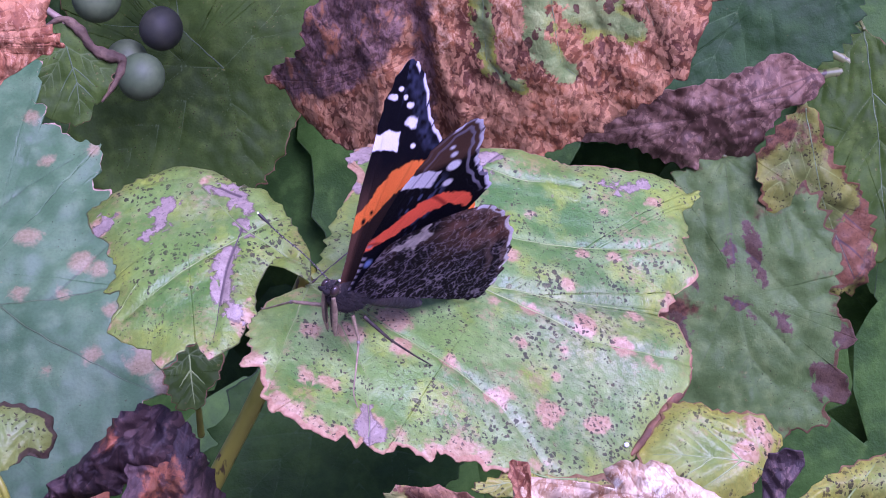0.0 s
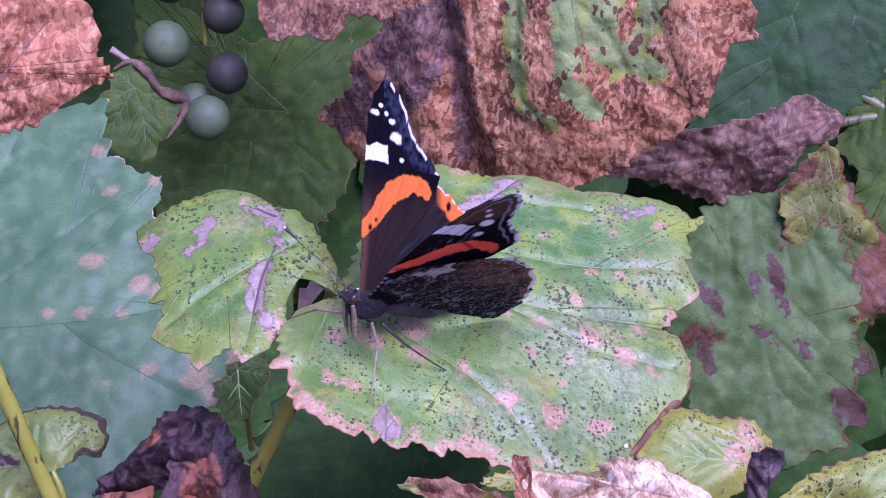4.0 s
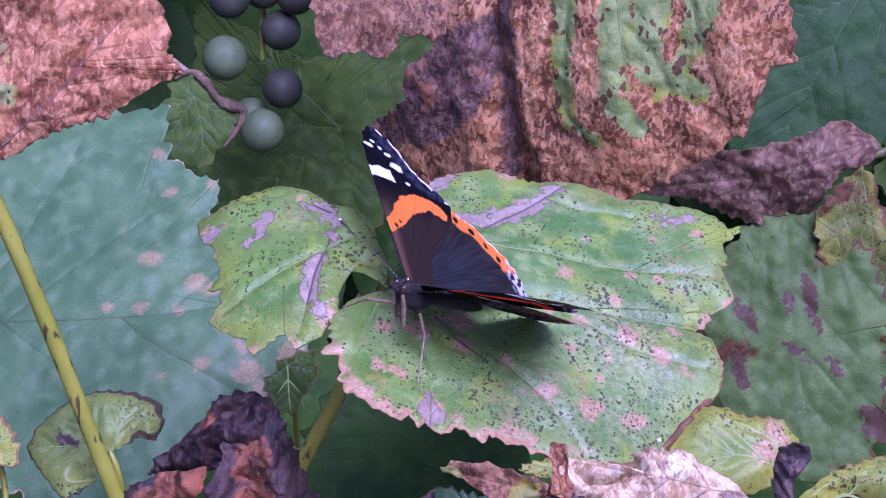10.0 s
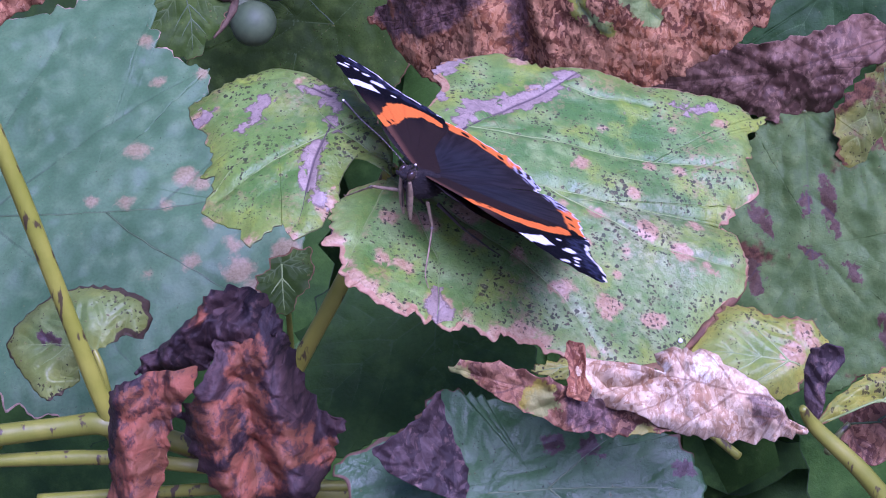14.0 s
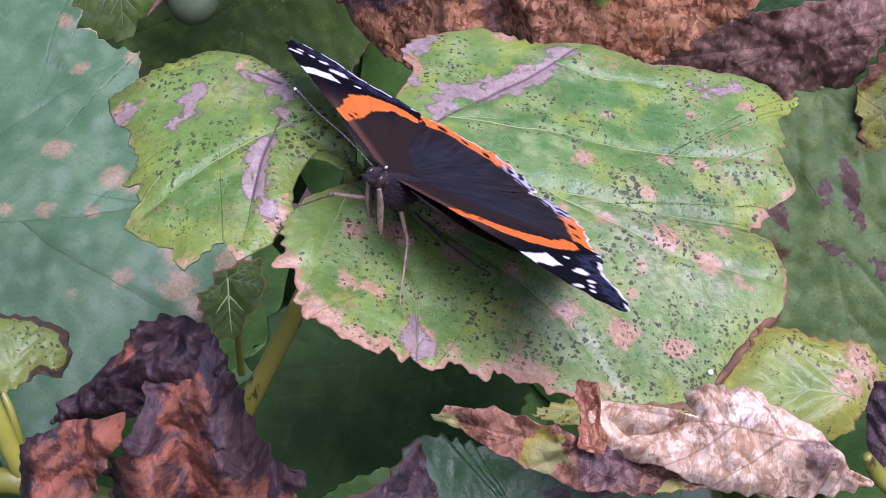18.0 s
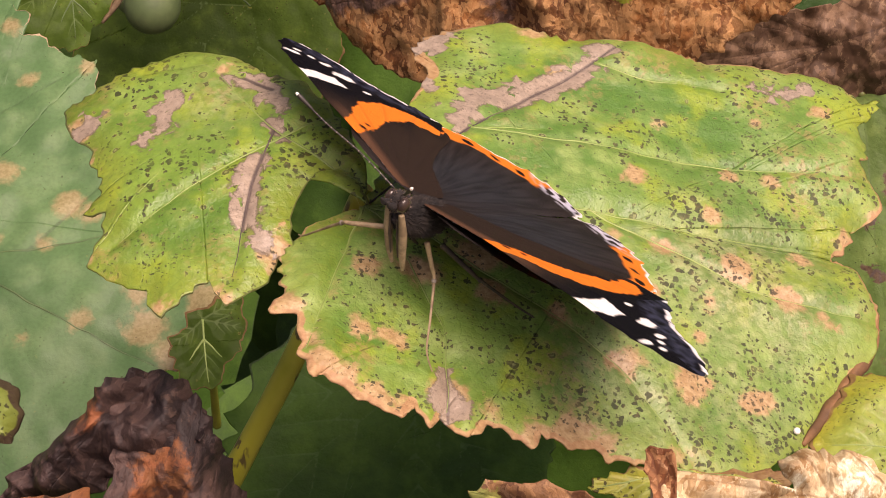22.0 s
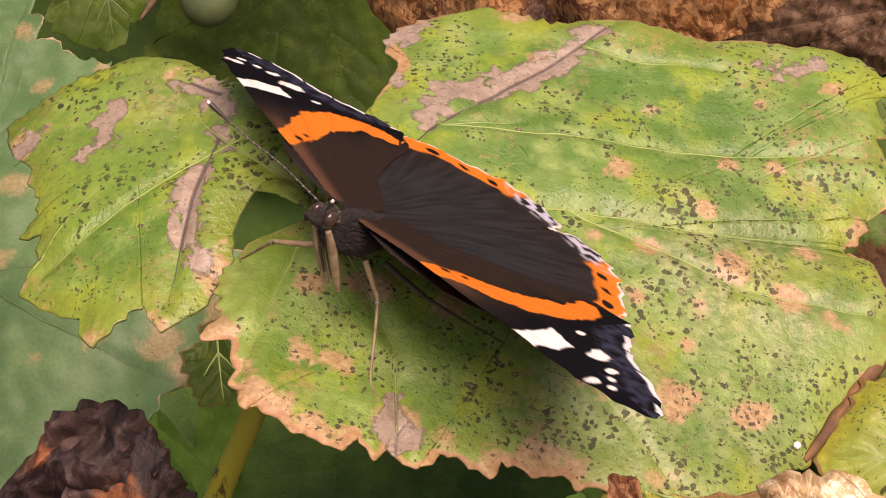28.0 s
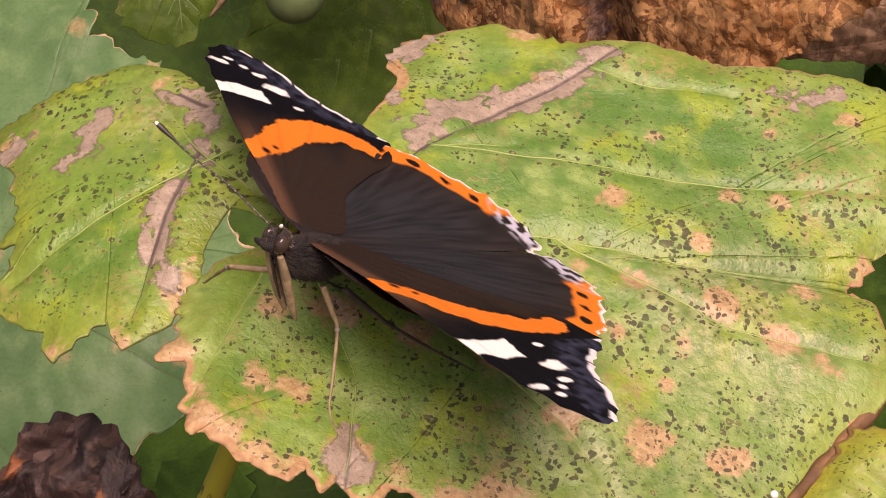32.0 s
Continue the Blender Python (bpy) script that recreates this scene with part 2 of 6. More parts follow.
def leaf_material(name, fresh, pale, deep, margin=(0.38, 0.205, 0.095), margin_width=0.10, spots=1.0, speck=(0.018, 0.019, 0.007),
                  vein=(0.24, 0.33, 0.085), vein_width=0.018, scorch=0.0, burn=((0.16, 0.065, 0.035), (0.36, 0.18, 0.10)), rough=0.42, bare=(0.30, 0.24, 0.18), through=0.22, yellow=0.0, gloss=0.5, relief=0.55, tan_share=0.85, mottle=0.0):
    """A vine leaf: green with lighter and darker fields, small dark specks, tan blotches, dead grey patches and a scorched margin."""
    n = Nodes(name)
    co = n.attribute("co", "Vector")
    wide = n.noise(co, 0.55, 3)
    middle = n.noise(co, 2.2, 4)
    fine = n.noise(co, 14.0, 4)
    colour = n.mix(n.ramp(wide, 0.32, 0.66), deep, fresh)
    colour = n.mix(n.math("MULTIPLY", n.ramp(middle, 0.45, 0.75), 0.75), colour, pale)
    edge = n.attribute("edge")
    if mottle:
        # lime fields, and a tan stipple that gathers in places
        lime = n.math("MULTIPLY", n.ramp(n.noise(co, 1.15, 4, 0.6), 0.50, 0.66), mottle * 0.75)
        colour = n.mix(lime, colour, (0.29, 0.395, 0.030))
        dots = n.math("MULTIPLY", n.ramp(n.noise(co, 0.95, 4, 0.65), 0.50, 0.64), n.ramp(n.noise(co, 8.5, 4, 0.7), 0.47, 0.58))
        colour = n.mix(n.math("MULTIPLY", dots, mottle * 0.75), colour, (0.33, 0.255, 0.10))
        dusk = n.math("MULTIPLY", n.ramp(n.noise(co, 1.7, 5, 0.65), 0.54, 0.68), mottle * 0.6)
        colour = n.mix(dusk, colour, deep)
    if yellow:
        lemon = n.ramp(n.math("ADD", edge, n.math("MULTIPLY", middle, 1.2)), 1.25, 0.35)
        colour = n.mix(n.math("MULTIPLY", lemon, yellow), colour, (0.42, 0.40, 0.045))
    colour = n.mix(n.math("MULTIPLY", n.ramp(fine, 0.35, 0.75), 0.35), colour, n.mix(1.0, colour, (0.55, 0.55, 0.5), "MULTIPLY"))
    bend = n.add("MixRGB", blend_type="ADD")
    n.put(bend, 0, 0.10), n.put(bend, 1, co), n.put(bend, 2, n.noise(co, 6.0, 3, output=1))
    net = n.cells(bend.outputs[0], 8.0, feature="DISTANCE_TO_EDGE")
    colour = n.mix(n.math("MULTIPLY", n.ramp(net, 0.06, 0.0), 0.09 + 0.22 * mottle), colour, deep)
    # veins
    dist = n.attribute("vein")
    line = n.ramp(dist, vein_width * 1.6, vein_width * 0.5)
    colour = n.mix(n.math("MULTIPLY", line, 0.5), colour, vein)
    # pale sky sheen put into the colour, together with the skin's tan stipple
    bloom = n.math("MULTIPLY", n.ramp(n.attribute("bloom"), 0.0, 2.0), n.ramp(n.noise(co, 3.0, 5, 0.7), 0.25, 0.65))
    stipple = n.ramp(n.noise(co, 7.5, 5, 0.72), 0.42, 0.58)
    colour = n.mix(n.math("MULTIPLY", bloom, 0.62), colour, n.mix(stipple, (0.17, 0.21, 0.075), (0.46, 0.46, 0.25)))
    # small fields between the finest veins, on which dead skin ends
    field = n.math("SUBTRACT", n.cells(bend.outputs[0], 5.5, "Color"), 0.5)
    # tan blotches
    blotch = n.math("ADD", n.attribute("blotch"), n.math("MULTIPLY", n.math("SUBTRACT", n.noise(co, 4.2, 5, 0.62), 0.5), 0.45))
    blotch = n.math("ADD", blotch, n.math("MULTIPLY", field, 0.12))
    inner = n.mix(n.ramp(n.noise(co, 16.0, 3), 0.35, 0.65), (0.54, 0.36, 0.20), (0.40, 0.23, 0.115))
    colour = n.mix(n.math("MULTIPLY", n.ramp(blotch, -0.05 if tan_share > 0.6 else -0.10, 0.07 if tan_share > 0.6 else 0.10), tan_share), colour, inner)
    # scattered specks, in loose groups
    warped = n.add("MixRGB", blend_type="ADD")
    n.put(warped, 0, 0.14), n.put(warped, 1, co), n.put(warped, 2, n.noise(co, 11.0, 3, output=1))
    seed_cell = n.add("TexVoronoi", feature="F1")
    n.put(seed_cell, "Vector", warped.outputs[0]), n.put(seed_cell, "Scale", 6.6)
    size = n.math("MULTIPLY", n.ramp(seed_cell.outputs["Color"], 0.30, 0.85, False), 0.30)
    dense = n.ramp(n.noise(co, 0.8, 2), 0.36, 0.60)
    size = n.math("MULTIPLY", size, n.math("ADD", n.math("MULTIPLY", dense, 0.6), 0.4))
    gather = n.math("ADD", n.math("MULTIPLY", n.ramp(n.attribute("bloom"), -1.0, 0.8), 0.30), 0.82) if mottle else 1.0
    size = n.math("MULTIPLY", size, n.math("MULTIPLY", gather, spots))
    mark = n.ramp(n.math("SUBTRACT", size, seed_cell.outputs["Distance"]), -0.01, 0.05)
    small = n.add("TexVoronoi", feature="F1")
    n.put(small, "Vector", warped.outputs[0]), n.put(small, "Scale", 14.0)
    tiny = n.math("MULTIPLY", n.ramp(n.noise(co, 1.1, 2), 0.36, 0.60), n.math("MULTIPLY", n.ramp(small.outputs["Color"], 0.25, 0.75, False), 0.55 * spots))
    tiny = n.math("MULTIPLY", tiny, gather)
    mark = n.math("MAXIMUM", mark, n.ramp(n.math("SUBTRACT", tiny, small.outputs["Distance"]), -0.01, 0.06))
    if mottle:
        dust = n.add("TexVoronoi", feature="F1")
        n.put(dust, "Vector", warped.outputs[0]), n.put(dust, "Scale", 22.0)
        grain = n.math("MULTIPLY", n.ramp(n.noise(co, 0.7, 3), 0.40, 0.58), n.math("MULTIPLY", n.ramp(dust.outputs["Color"], 0.45, 0.75, False), 0.42))
        mark = n.math("MAXIMUM", mark, n.math("MULTIPLY", n.ramp(n.math("SUBTRACT", grain, dust.outputs["Distance"]), -0.01, 0.08), 0.8))
    halo = n.ramp(n.math("SUBTRACT", n.math("ADD", size, 0.10), seed_cell.outputs["Distance"]), 0.0, 0.10)
    colour = n.mix(n.math("MULTIPLY", n.math("MULTIPLY", halo, n.ramp(size, 0.02, 0.10)), 0.35), colour, n.mix(0.5, pale, (0.45, 0.36, 0.12)))
    colour = n.mix(n.math("MULTIPLY", mark, n.math("ADD", n.math("MULTIPLY", n.ramp(middle, 0.35, 0.6), 0.3), 0.58)), colour, n.mix(n.ramp(fine, 0.45, 0.7), speck, (0.085, 0.06, 0.022)))
    core = n.math("MULTIPLY", n.ramp(size, 0.13, 0.2), n.ramp(n.math("SUBTRACT", n.math("MULTIPLY", size, 0.5), seed_cell.outputs["Distance"]), -0.02, 0.05))
    colour = n.mix(n.math("MULTIPLY", core, 0.7), colour, n.mix(0.5, pale, (0.22, 0.17, 0.09)))
    # scorched margin
    ragged = n.math("ADD", edge, n.math("MULTIPLY", n.math("SUBTRACT", n.noise(co, 1.9, 4), 0.5), margin_width * 4.5))
    ragged = n.math("ADD", ragged, n.math("MULTIPLY", n.math("SUBTRACT", n.noise(co, 0.6, 2), 0.5), margin_width * 10.0))
    burnt = n.ramp(ragged, margin_width * 1.15, margin_width * 0.7)
    tan = n.mix(n.ramp(n.noise(co, 10.0, 4), 0.35, 0.7), margin, (margin[0] * 1.35, margin[1] * 1.6, margin[2] * 1.7))
    colour = n.mix(n.math("MULTIPLY", burnt, 0.92), colour, tan)
    if scorch:
        dry = n.ramp(n.noise(co, 0.7, 5, 0.6), 0.62 - scorch * 0.3, 0.70 - scorch * 0.3)
        colour = n.mix(dry, colour, n.mix(n.ramp(n.noise(co, 6.0, 5, 0.7), 0.35, 0.65), *burn))
    # dead grey skin with a dark rim
    dead = n.math("ADD", n.attribute("dead"), n.math("MULTIPLY", n.math("SUBTRACT", n.noise(co, 3.4, 6, 0.7), 0.5), 0.45))
    dead = n.math("ADD", dead, n.math("MULTIPLY", field, 0.22))
    skin = n.mix(n.ramp(n.noise(co, 8.0, 4), 0.35, 0.7), bare, (bare[0] * 1.35, bare[1] * 1.35, bare[2] * 1.35))
    skin = n.mix(n.math("MULTIPLY", n.ramp(n.noise(co, 22.0, 4, 0.7), 0.52, 0.66), 0.6), skin, (bare[0] * 0.45, bare[1] * 0.40, bare[2] * 0.38))
    skin = n.mix(n.math("MULTIPLY", n.ramp(dist, 0.05, 0.015), 0.85), skin, (0.07, 0.05, 0.045))
    rim = n.math("MULTIPLY", n.ramp(dead, -0.035, 0.0), n.ramp(dead, 0.03, 0.01))
    colour = n.mix(n.ramp(dead, -0.012, 0.012), colour, skin)
    colour = n.mix(n.math("MULTIPLY", rim, 0.6), colour, (0.10, 0.075, 0.05))
    height = n.math("ADD", n.math("MULTIPLY", n.ramp(net, 0.0, 0.12), 0.05), n.math("MULTIPLY", fine, 0.5))
    height = n.math("SUBTRACT", height, n.math("MULTIPLY", mark, 0.25))
    height = n.math("ADD", height, n.math("MULTIPLY", middle, 1.2))
    normal = n.bump(height, relief, 0.0005)
    dull = n.math("ADD", n.math("MULTIPLY", n.ramp(middle, 0.3, 0.7), 0.12), rough)
    dull = n.math("MINIMUM", n.math("ADD", dull, n.math("MULTIPLY", n.math("MAXIMUM", burnt, mark), 0.2)), 0.9)
    return n.finish(colour, dull, normal, gloss, through)


def dry_material(name, dark, mid, light, streak=(0.42, 0.26, 0.15), green=None, rough=0.68, grain=5.0, through=0.08, flake=0.5, holes=1.0, rim=True, relief=0.45, punch=1.0):
    """A withered leaf: brown, flecked and creased, with a net of dark veins; here and there some green is left."""
    n = Nodes(name)
    co = n.attribute("co", "Vector")
    stretch = n.add("Mapping")
    n.put(stretch, 0, co)
    stretch.inputs["Scale"].default_value = (1.0, 0.62, 1.0)
    stretch.inputs["Rotation"].default_value = (0, 0, 0.35)
    bent = n.add("MixRGB", blend_type="ADD")
    n.put(bent, 0, 0.30), n.put(bent, 1, stretch.outputs[0]), n.put(bent, 2, n.noise(co, 3.0, 4, output=1))
    wide = n.noise(co, 0.55, 5, 0.62)
    patch = n.noise(bent.outputs[0], grain * 0.34, 6, 0.68)
    fine = n.noise(bent.outputs[0], grain * 1.7, 5, 0.72)
    chips = n.cells(bent.outputs[0], grain * 2.4, "Color")
    crack = n.cells(bent.outputs[0], grain * 0.55, feature="DISTANCE_TO_EDGE")
    colour = n.mix(n.ramp(wide, 0.38, 0.60), dark, mid)
    colour = n.mix(n.math("MULTIPLY", n.ramp(patch, 0.50, 0.60), 0.5 * punch), colour, light)
    colour = n.mix(n.math("MULTIPLY", n.ramp(patch, 0.47, 0.38), min(0.65 * punch, 0.9)), colour, dark)
    colour = n.mix(n.math("MULTIPLY", n.ramp(chips, 0.50, 0.64), 0.36 * punch), colour, light)
    colour = n.mix(n.math("MULTIPLY", n.ramp(chips, 0.48, 0.32), 0.36 * punch), colour, dark)
    colour = n.mix(n.math("MULTIPLY", n.ramp(fine, 0.55, 0.66), flake), colour, streak)
    colour = n.mix(n.math("MULTIPLY", n.ramp(fine, 0.46, 0.36), 0.3), colour, n.mix(1.0, dark, (0.55, 0.5, 0.5), "MULTIPLY"))
    # bleached fields
    faded = n.math("ADD", n.attribute("bloom"), n.math("MULTIPLY", n.math("SUBTRACT", n.noise(co, 2.2, 5, 0.65), 0.5), 1.3))
    pale = n.mix(n.ramp(fine, 0.42, 0.60), mid, (light[0] * 1.25, light[1] * 1.45, light[2] * 1.75))
    colour = n.mix(n.math("MULTIPLY", n.ramp(faded, -0.02, 0.10), 0.85), colour, pale)
    # ashen fields: real grey skin, and on the brown leaf painted fold shade
    ash_shade = n.math("ADD", n.attribute("dead"), n.math("MULTIPLY", n.math("SUBTRACT", n.noise(co, 2.0, 5, 0.65), 0.5), 0.9))
    grey = n.mix(n.ramp(fine, 0.42, 0.60), (0.042, 0.024, 0.019), (0.17, 0.107, 0.088))
    grey = n.mix(n.math("MULTIPLY", n.ramp(patch, 0.56, 0.64), 0.7), grey, mid)
    colour = n.mix(n.math("MULTIPLY", n.ramp(ash_shade, -0.05, 0.12), 0.85), colour, grey)
    dist = n.attribute("vein")
    colour = n.mix(n.math("MULTIPLY", n.ramp(dist, 0.035, 0.010), 0.6), colour, n.mix(1.0, dark, (0.6, 0.55, 0.55), "MULTIPLY"))
    if green:
        left = n.math("ADD", n.attribute("blotch"), n.math("MULTIPLY", n.math("SUBTRACT", n.noise(co, 2.6, 6, 0.7), 0.5), 1.05))
        left = n.math("ADD", left, 0.10)
        leafy = n.mix(n.ramp(n.noise(co, 2.5, 4), 0.4, 0.62), green, (green[0] * 1.5, green[1] * 1.3, green[2] * 1.5))
        leafy = n.mix(n.math("MULTIPLY", n.ramp(fine, 0.52, 0.40), 0.0 if rim else 0.75), leafy, mid)
        if rim:
            leafy = n.mix(n.math("MULTIPLY", n.ramp(left, 0.25, 0.06), n.ramp(n.noise(co, 1.3, 3), 0.45, 0.6)), leafy, (green[0] * 1.5, green[1] * 1.1, green[2] * 0.3))
        pit = n.add("TexVoronoi", feature="F1")
        n.put(pit, "Vector", bent.outputs[0]), n.put(pit, "Scale", 5.0)
        width = n.math("MULTIPLY", n.ramp(pit.outputs["Color"], 0.3, 0.85, False), n.math("ADD", n.ramp(left, 0.4, 0.05), 0.6))
        leafy = n.mix(n.math("MULTIPLY", n.ramp(n.math("SUBTRACT", n.math("MULTIPLY", width, 0.40), pit.outputs["Distance"]), -0.02, 0.04), holes), leafy, (0.06, 0.035, 0.012))
        colour = n.mix(n.math("MULTIPLY", n.ramp(left, -0.02, 0.03 if rim else 0.12), 0.9 if rim else 0.85), colour, leafy)
    folds = n.math("ADD", n.math("MULTIPLY", patch, 1.6), n.math("MULTIPLY", fine, 0.35))
    folds = n.math("ADD", folds, n.math("MULTIPLY", n.ramp(crack, 0.0, 0.10), 0.12))
    normal = n.bump(folds, relief, 0.0009)
    return n.finish(colour, n.math("ADD", n.math("MULTIPLY", fine, 0.3), rough - 0.15), normal, 0.4, through)


def plain_material(name, a, b, scale, rough=0.6, bump=0.4, depth=0.0004, detail=4, specular=0.5, through=None, sheen=0.0):
    """A plain mottled surface in object space."""
    n = Nodes(name)
    co = n.add("TexCoord").outputs["Object"]
    big, small = n.noise(co, scale, detail), n.noise(co, scale * 6, 3)
    colour = n.mix(n.ramp(big, 0.35, 0.65), a, b)
    colour = n.mix(n.math("MULTIPLY", n.ramp(small, 0.4, 0.7), 0.3), colour, n.mix(1.0, a, (0.5, 0.5, 0.5), "MULTIPLY"))
    normal = n.bump(n.math("ADD", big, n.math("MULTIPLY", small, 0.4)), bump, depth)
    return n.finish(colour, n.math("ADD", n.math("MULTIPLY", small, 0.15), rough - 0.07), normal, specular, through, 0.0, sheen)


def stem_material(name, a, b, scar=(0.05, 0.03, 0.02)):
    """A green shoot with long dark scars."""
    n = Nodes(name)
    co = n.add("TexCoord").outputs["Object"]
    stretch = n.add("Mapping")
    n.put(stretch, 0, co)
    stretch.inputs["Scale"].default_value = (1.0, 1.0, 0.22)
    big, long = n.noise(co, 90, 4), n.noise(stretch.outputs[0], 420, 3)
    colour = n.mix(n.ramp(big, 0.35, 0.65), a, b)
    colour = n.mix(n.math("MULTIPLY", n.ramp(long, 0.60, 0.65), 0.9), colour, scar)
    normal = n.bump(n.math("ADD", big, long), 0.4, 0.0004)
    return n.finish(colour, 0.45, normal, 0.5)


M_MAIN = leaf_material("spotted_leaf", (0.19, 0.335, 0.060), (0.31, 0.43, 0.13), (0.075, 0.20, 0.026), spots=1.0, yellow=0.3, rough=0.42, gloss=0.7, mottle=0.95, margin_width=0.04)
M_LOBE = leaf_material("spotted_lobe", (0.18, 0.33, 0.048), (0.28, 0.40, 0.09), (0.08, 0.195, 0.024), spots=1.1, yellow=0.3, mottle=0.8, margin_width=0.010, margin=(0.10, 0.11, 0.03), rough=0.36)
M_TEAL = leaf_material("broad_green_leaf", (0.10, 0.21, 0.078), (0.14, 0.25, 0.10), (0.072, 0.165, 0.058), spots=0.3, tan_share=0.5, margin_width=0.02, rough=0.45, gloss=0.4, relief=0.28, vein=(0.045, 0.08, 0.035), vein_width=0.03, margin=(0.42, 0.27, 0.17))
M_OLIVE = leaf_material("ageing_leaf", (0.105, 0.18, 0.045), (0.14, 0.215, 0.056), (0.07, 0.13, 0.028), gloss=0.2, vein=(0.06, 0.10, 0.03), spots=0.45, scorch=0.12, burn=((0.05, 0.026, 0.013), (0.14, 0.07, 0.032)), margin_width=0.03, rough=0.5, bare=(0.075, 0.048, 0.027), margin=(0.10, 0.05, 0.022))
M_HANG = leaf_material("yellow_olive_leaf", (0.15, 0.18, 0.032), (0.21, 0.235, 0.045), (0.08, 0.115, 0.02), spots=1.0, scorch=0.14, burn=((0.06, 0.03, 0.014), (0.18, 0.09, 0.04)), margin_width=0.05, rough=0.5, margin=(0.14, 0.062, 0.024), bare=(0.15, 0.072, 0.03), gloss=0.25, yellow=0.4)
M_YELLOW = leaf_material("yellowing_leaf", (0.23, 0.33, 0.052), (0.33, 0.41, 0.09), (0.13, 0.245, 0.035), spots=1.25, yellow=0.85, margin_width=0.03, margin=(0.22, 0.11, 0.045), mottle=0.6)
M_SMALL = leaf_material("curled_green_leaf", (0.19, 0.28, 0.06), (0.27, 0.35, 0.09), (0.11, 0.19, 0.035), spots=1.0, yellow=0.3, margin_width=0.045, margin=(0.055, 0.03, 0.018), bare=(0.07, 0.04, 0.03))
# leaves deep in the vine: their shade is darkened into the base colours
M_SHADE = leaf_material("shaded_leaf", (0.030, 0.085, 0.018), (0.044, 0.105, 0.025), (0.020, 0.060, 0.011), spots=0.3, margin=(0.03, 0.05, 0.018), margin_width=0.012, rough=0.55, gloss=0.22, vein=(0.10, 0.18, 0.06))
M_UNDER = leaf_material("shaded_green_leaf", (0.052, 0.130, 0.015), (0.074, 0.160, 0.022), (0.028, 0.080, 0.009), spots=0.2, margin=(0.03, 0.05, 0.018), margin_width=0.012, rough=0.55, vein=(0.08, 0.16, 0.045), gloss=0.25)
M_MID = leaf_material("dull_green_leaf", (0.062, 0.118, 0.015), (0.090, 0.150, 0.021), (0.038, 0.075, 0.010), spots=0.5, gloss=0.12, margin_width=0.012, rough=0.48, vein=(0.12, 0.18, 0.06), margin=(0.16, 0.085, 0.04), relief=0.3)
M_LOW = leaf_material("glossy_green_leaf", (0.065, 0.16, 0.045), (0.085, 0.18, 0.06), (0.045, 0.12, 0.032), spots=0.4, margin_width=0.03, rough=0.36, vein=(0.05, 0.12, 0.04), margin=(0.12, 0.06, 0.03), bare=(0.07, 0.045, 0.035))
M_BROWN = dry_material("withered_brown", (0.088, 0.031, 0.009), (0.32, 0.125, 0.034), (0.52, 0.285, 0.115), streak=(0.58, 0.36, 0.18), green=(0.15, 0.25, 0.06), grain=5.2, punch=1.5, relief=0.6)
M_PINK = dry_material("dry_red_brown", (0.16, 0.052, 0.017), (0.42, 0.17, 0.058), (0.60, 0.32, 0.14), streak=(0.70, 0.45, 0.25), green=(0.20, 0.26, 0.08), punch=1.1, grain=6.0, relief=0.6)
M_DARK = dry_material("crumpled_dark", (0.015, 0.009, 0.009), (0.040, 0.023, 0.020), (0.095, 0.056, 0.046), streak=(0.20, 0.12, 0.085), flake=0.25, grain=3.2, green=(0.20, 0.078, 0.026), holes=0.0, rim=False, relief=0.9)
M_PALE = dry_material("pale_dry", (0.29, 0.165, 0.065), (0.58, 0.44, 0.235), (0.80, 0.70, 0.45), streak=(0.86, 0.77, 0.53), green=(0.30, 0.32, 0.05), grain=7.0, relief=0.5, flake=0.6, punch=0.95)
M_TROUGH = dry_material("tan_dry", (0.07, 0.028, 0.012), (0.21, 0.092, 0.034), (0.38, 0.21, 0.095), green=(0.17, 0.21, 0.05), holes=0.5)
M_GREY = dry_material("grey_brown_dry", (0.075, 0.040, 0.021), (0.175, 0.098, 0.054), (0.29, 0.18, 0.108), streak=(0.40, 0.265, 0.15), grain=3.5, relief=0.5, punch=0.9)
M_PURPLE = dry_material("purple_dry", (0.026, 0.017, 0.015), (0.070, 0.048, 0.042), (0.15, 0.105, 0.09), streak=(0.24, 0.155, 0.115), grain=3.0, relief=0.8)
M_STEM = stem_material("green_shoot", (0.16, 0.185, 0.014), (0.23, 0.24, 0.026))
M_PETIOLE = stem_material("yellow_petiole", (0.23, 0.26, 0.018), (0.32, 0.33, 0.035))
# green_shoot again, with the shade of the background put into its colour
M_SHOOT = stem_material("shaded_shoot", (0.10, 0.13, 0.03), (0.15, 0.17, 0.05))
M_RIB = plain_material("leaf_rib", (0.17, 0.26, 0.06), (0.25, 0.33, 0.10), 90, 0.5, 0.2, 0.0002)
# darker copy of leaf_rib; for leaves further back the shade is in its colour
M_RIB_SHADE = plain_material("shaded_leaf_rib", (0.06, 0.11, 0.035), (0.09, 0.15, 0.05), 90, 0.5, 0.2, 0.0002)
M_RIB_DARK = plain_material("dark_leaf_rib", (0.10, 0.16, 0.06), (0.15, 0.22, 0.09), 90, 0.5, 0.2, 0.0002)
M_RIB_BROWN = plain_material("dry_leaf_rib", (0.16, 0.10, 0.08), (0.26, 0.17, 0.13), 90, 0.7, 0.4, 0.0003)
M_RIB_DEAD = plain_material("dead_leaf_rib", (0.06, 0.045, 0.04), (0.13, 0.10, 0.085), 90, 0.7, 0.4, 0.0003)
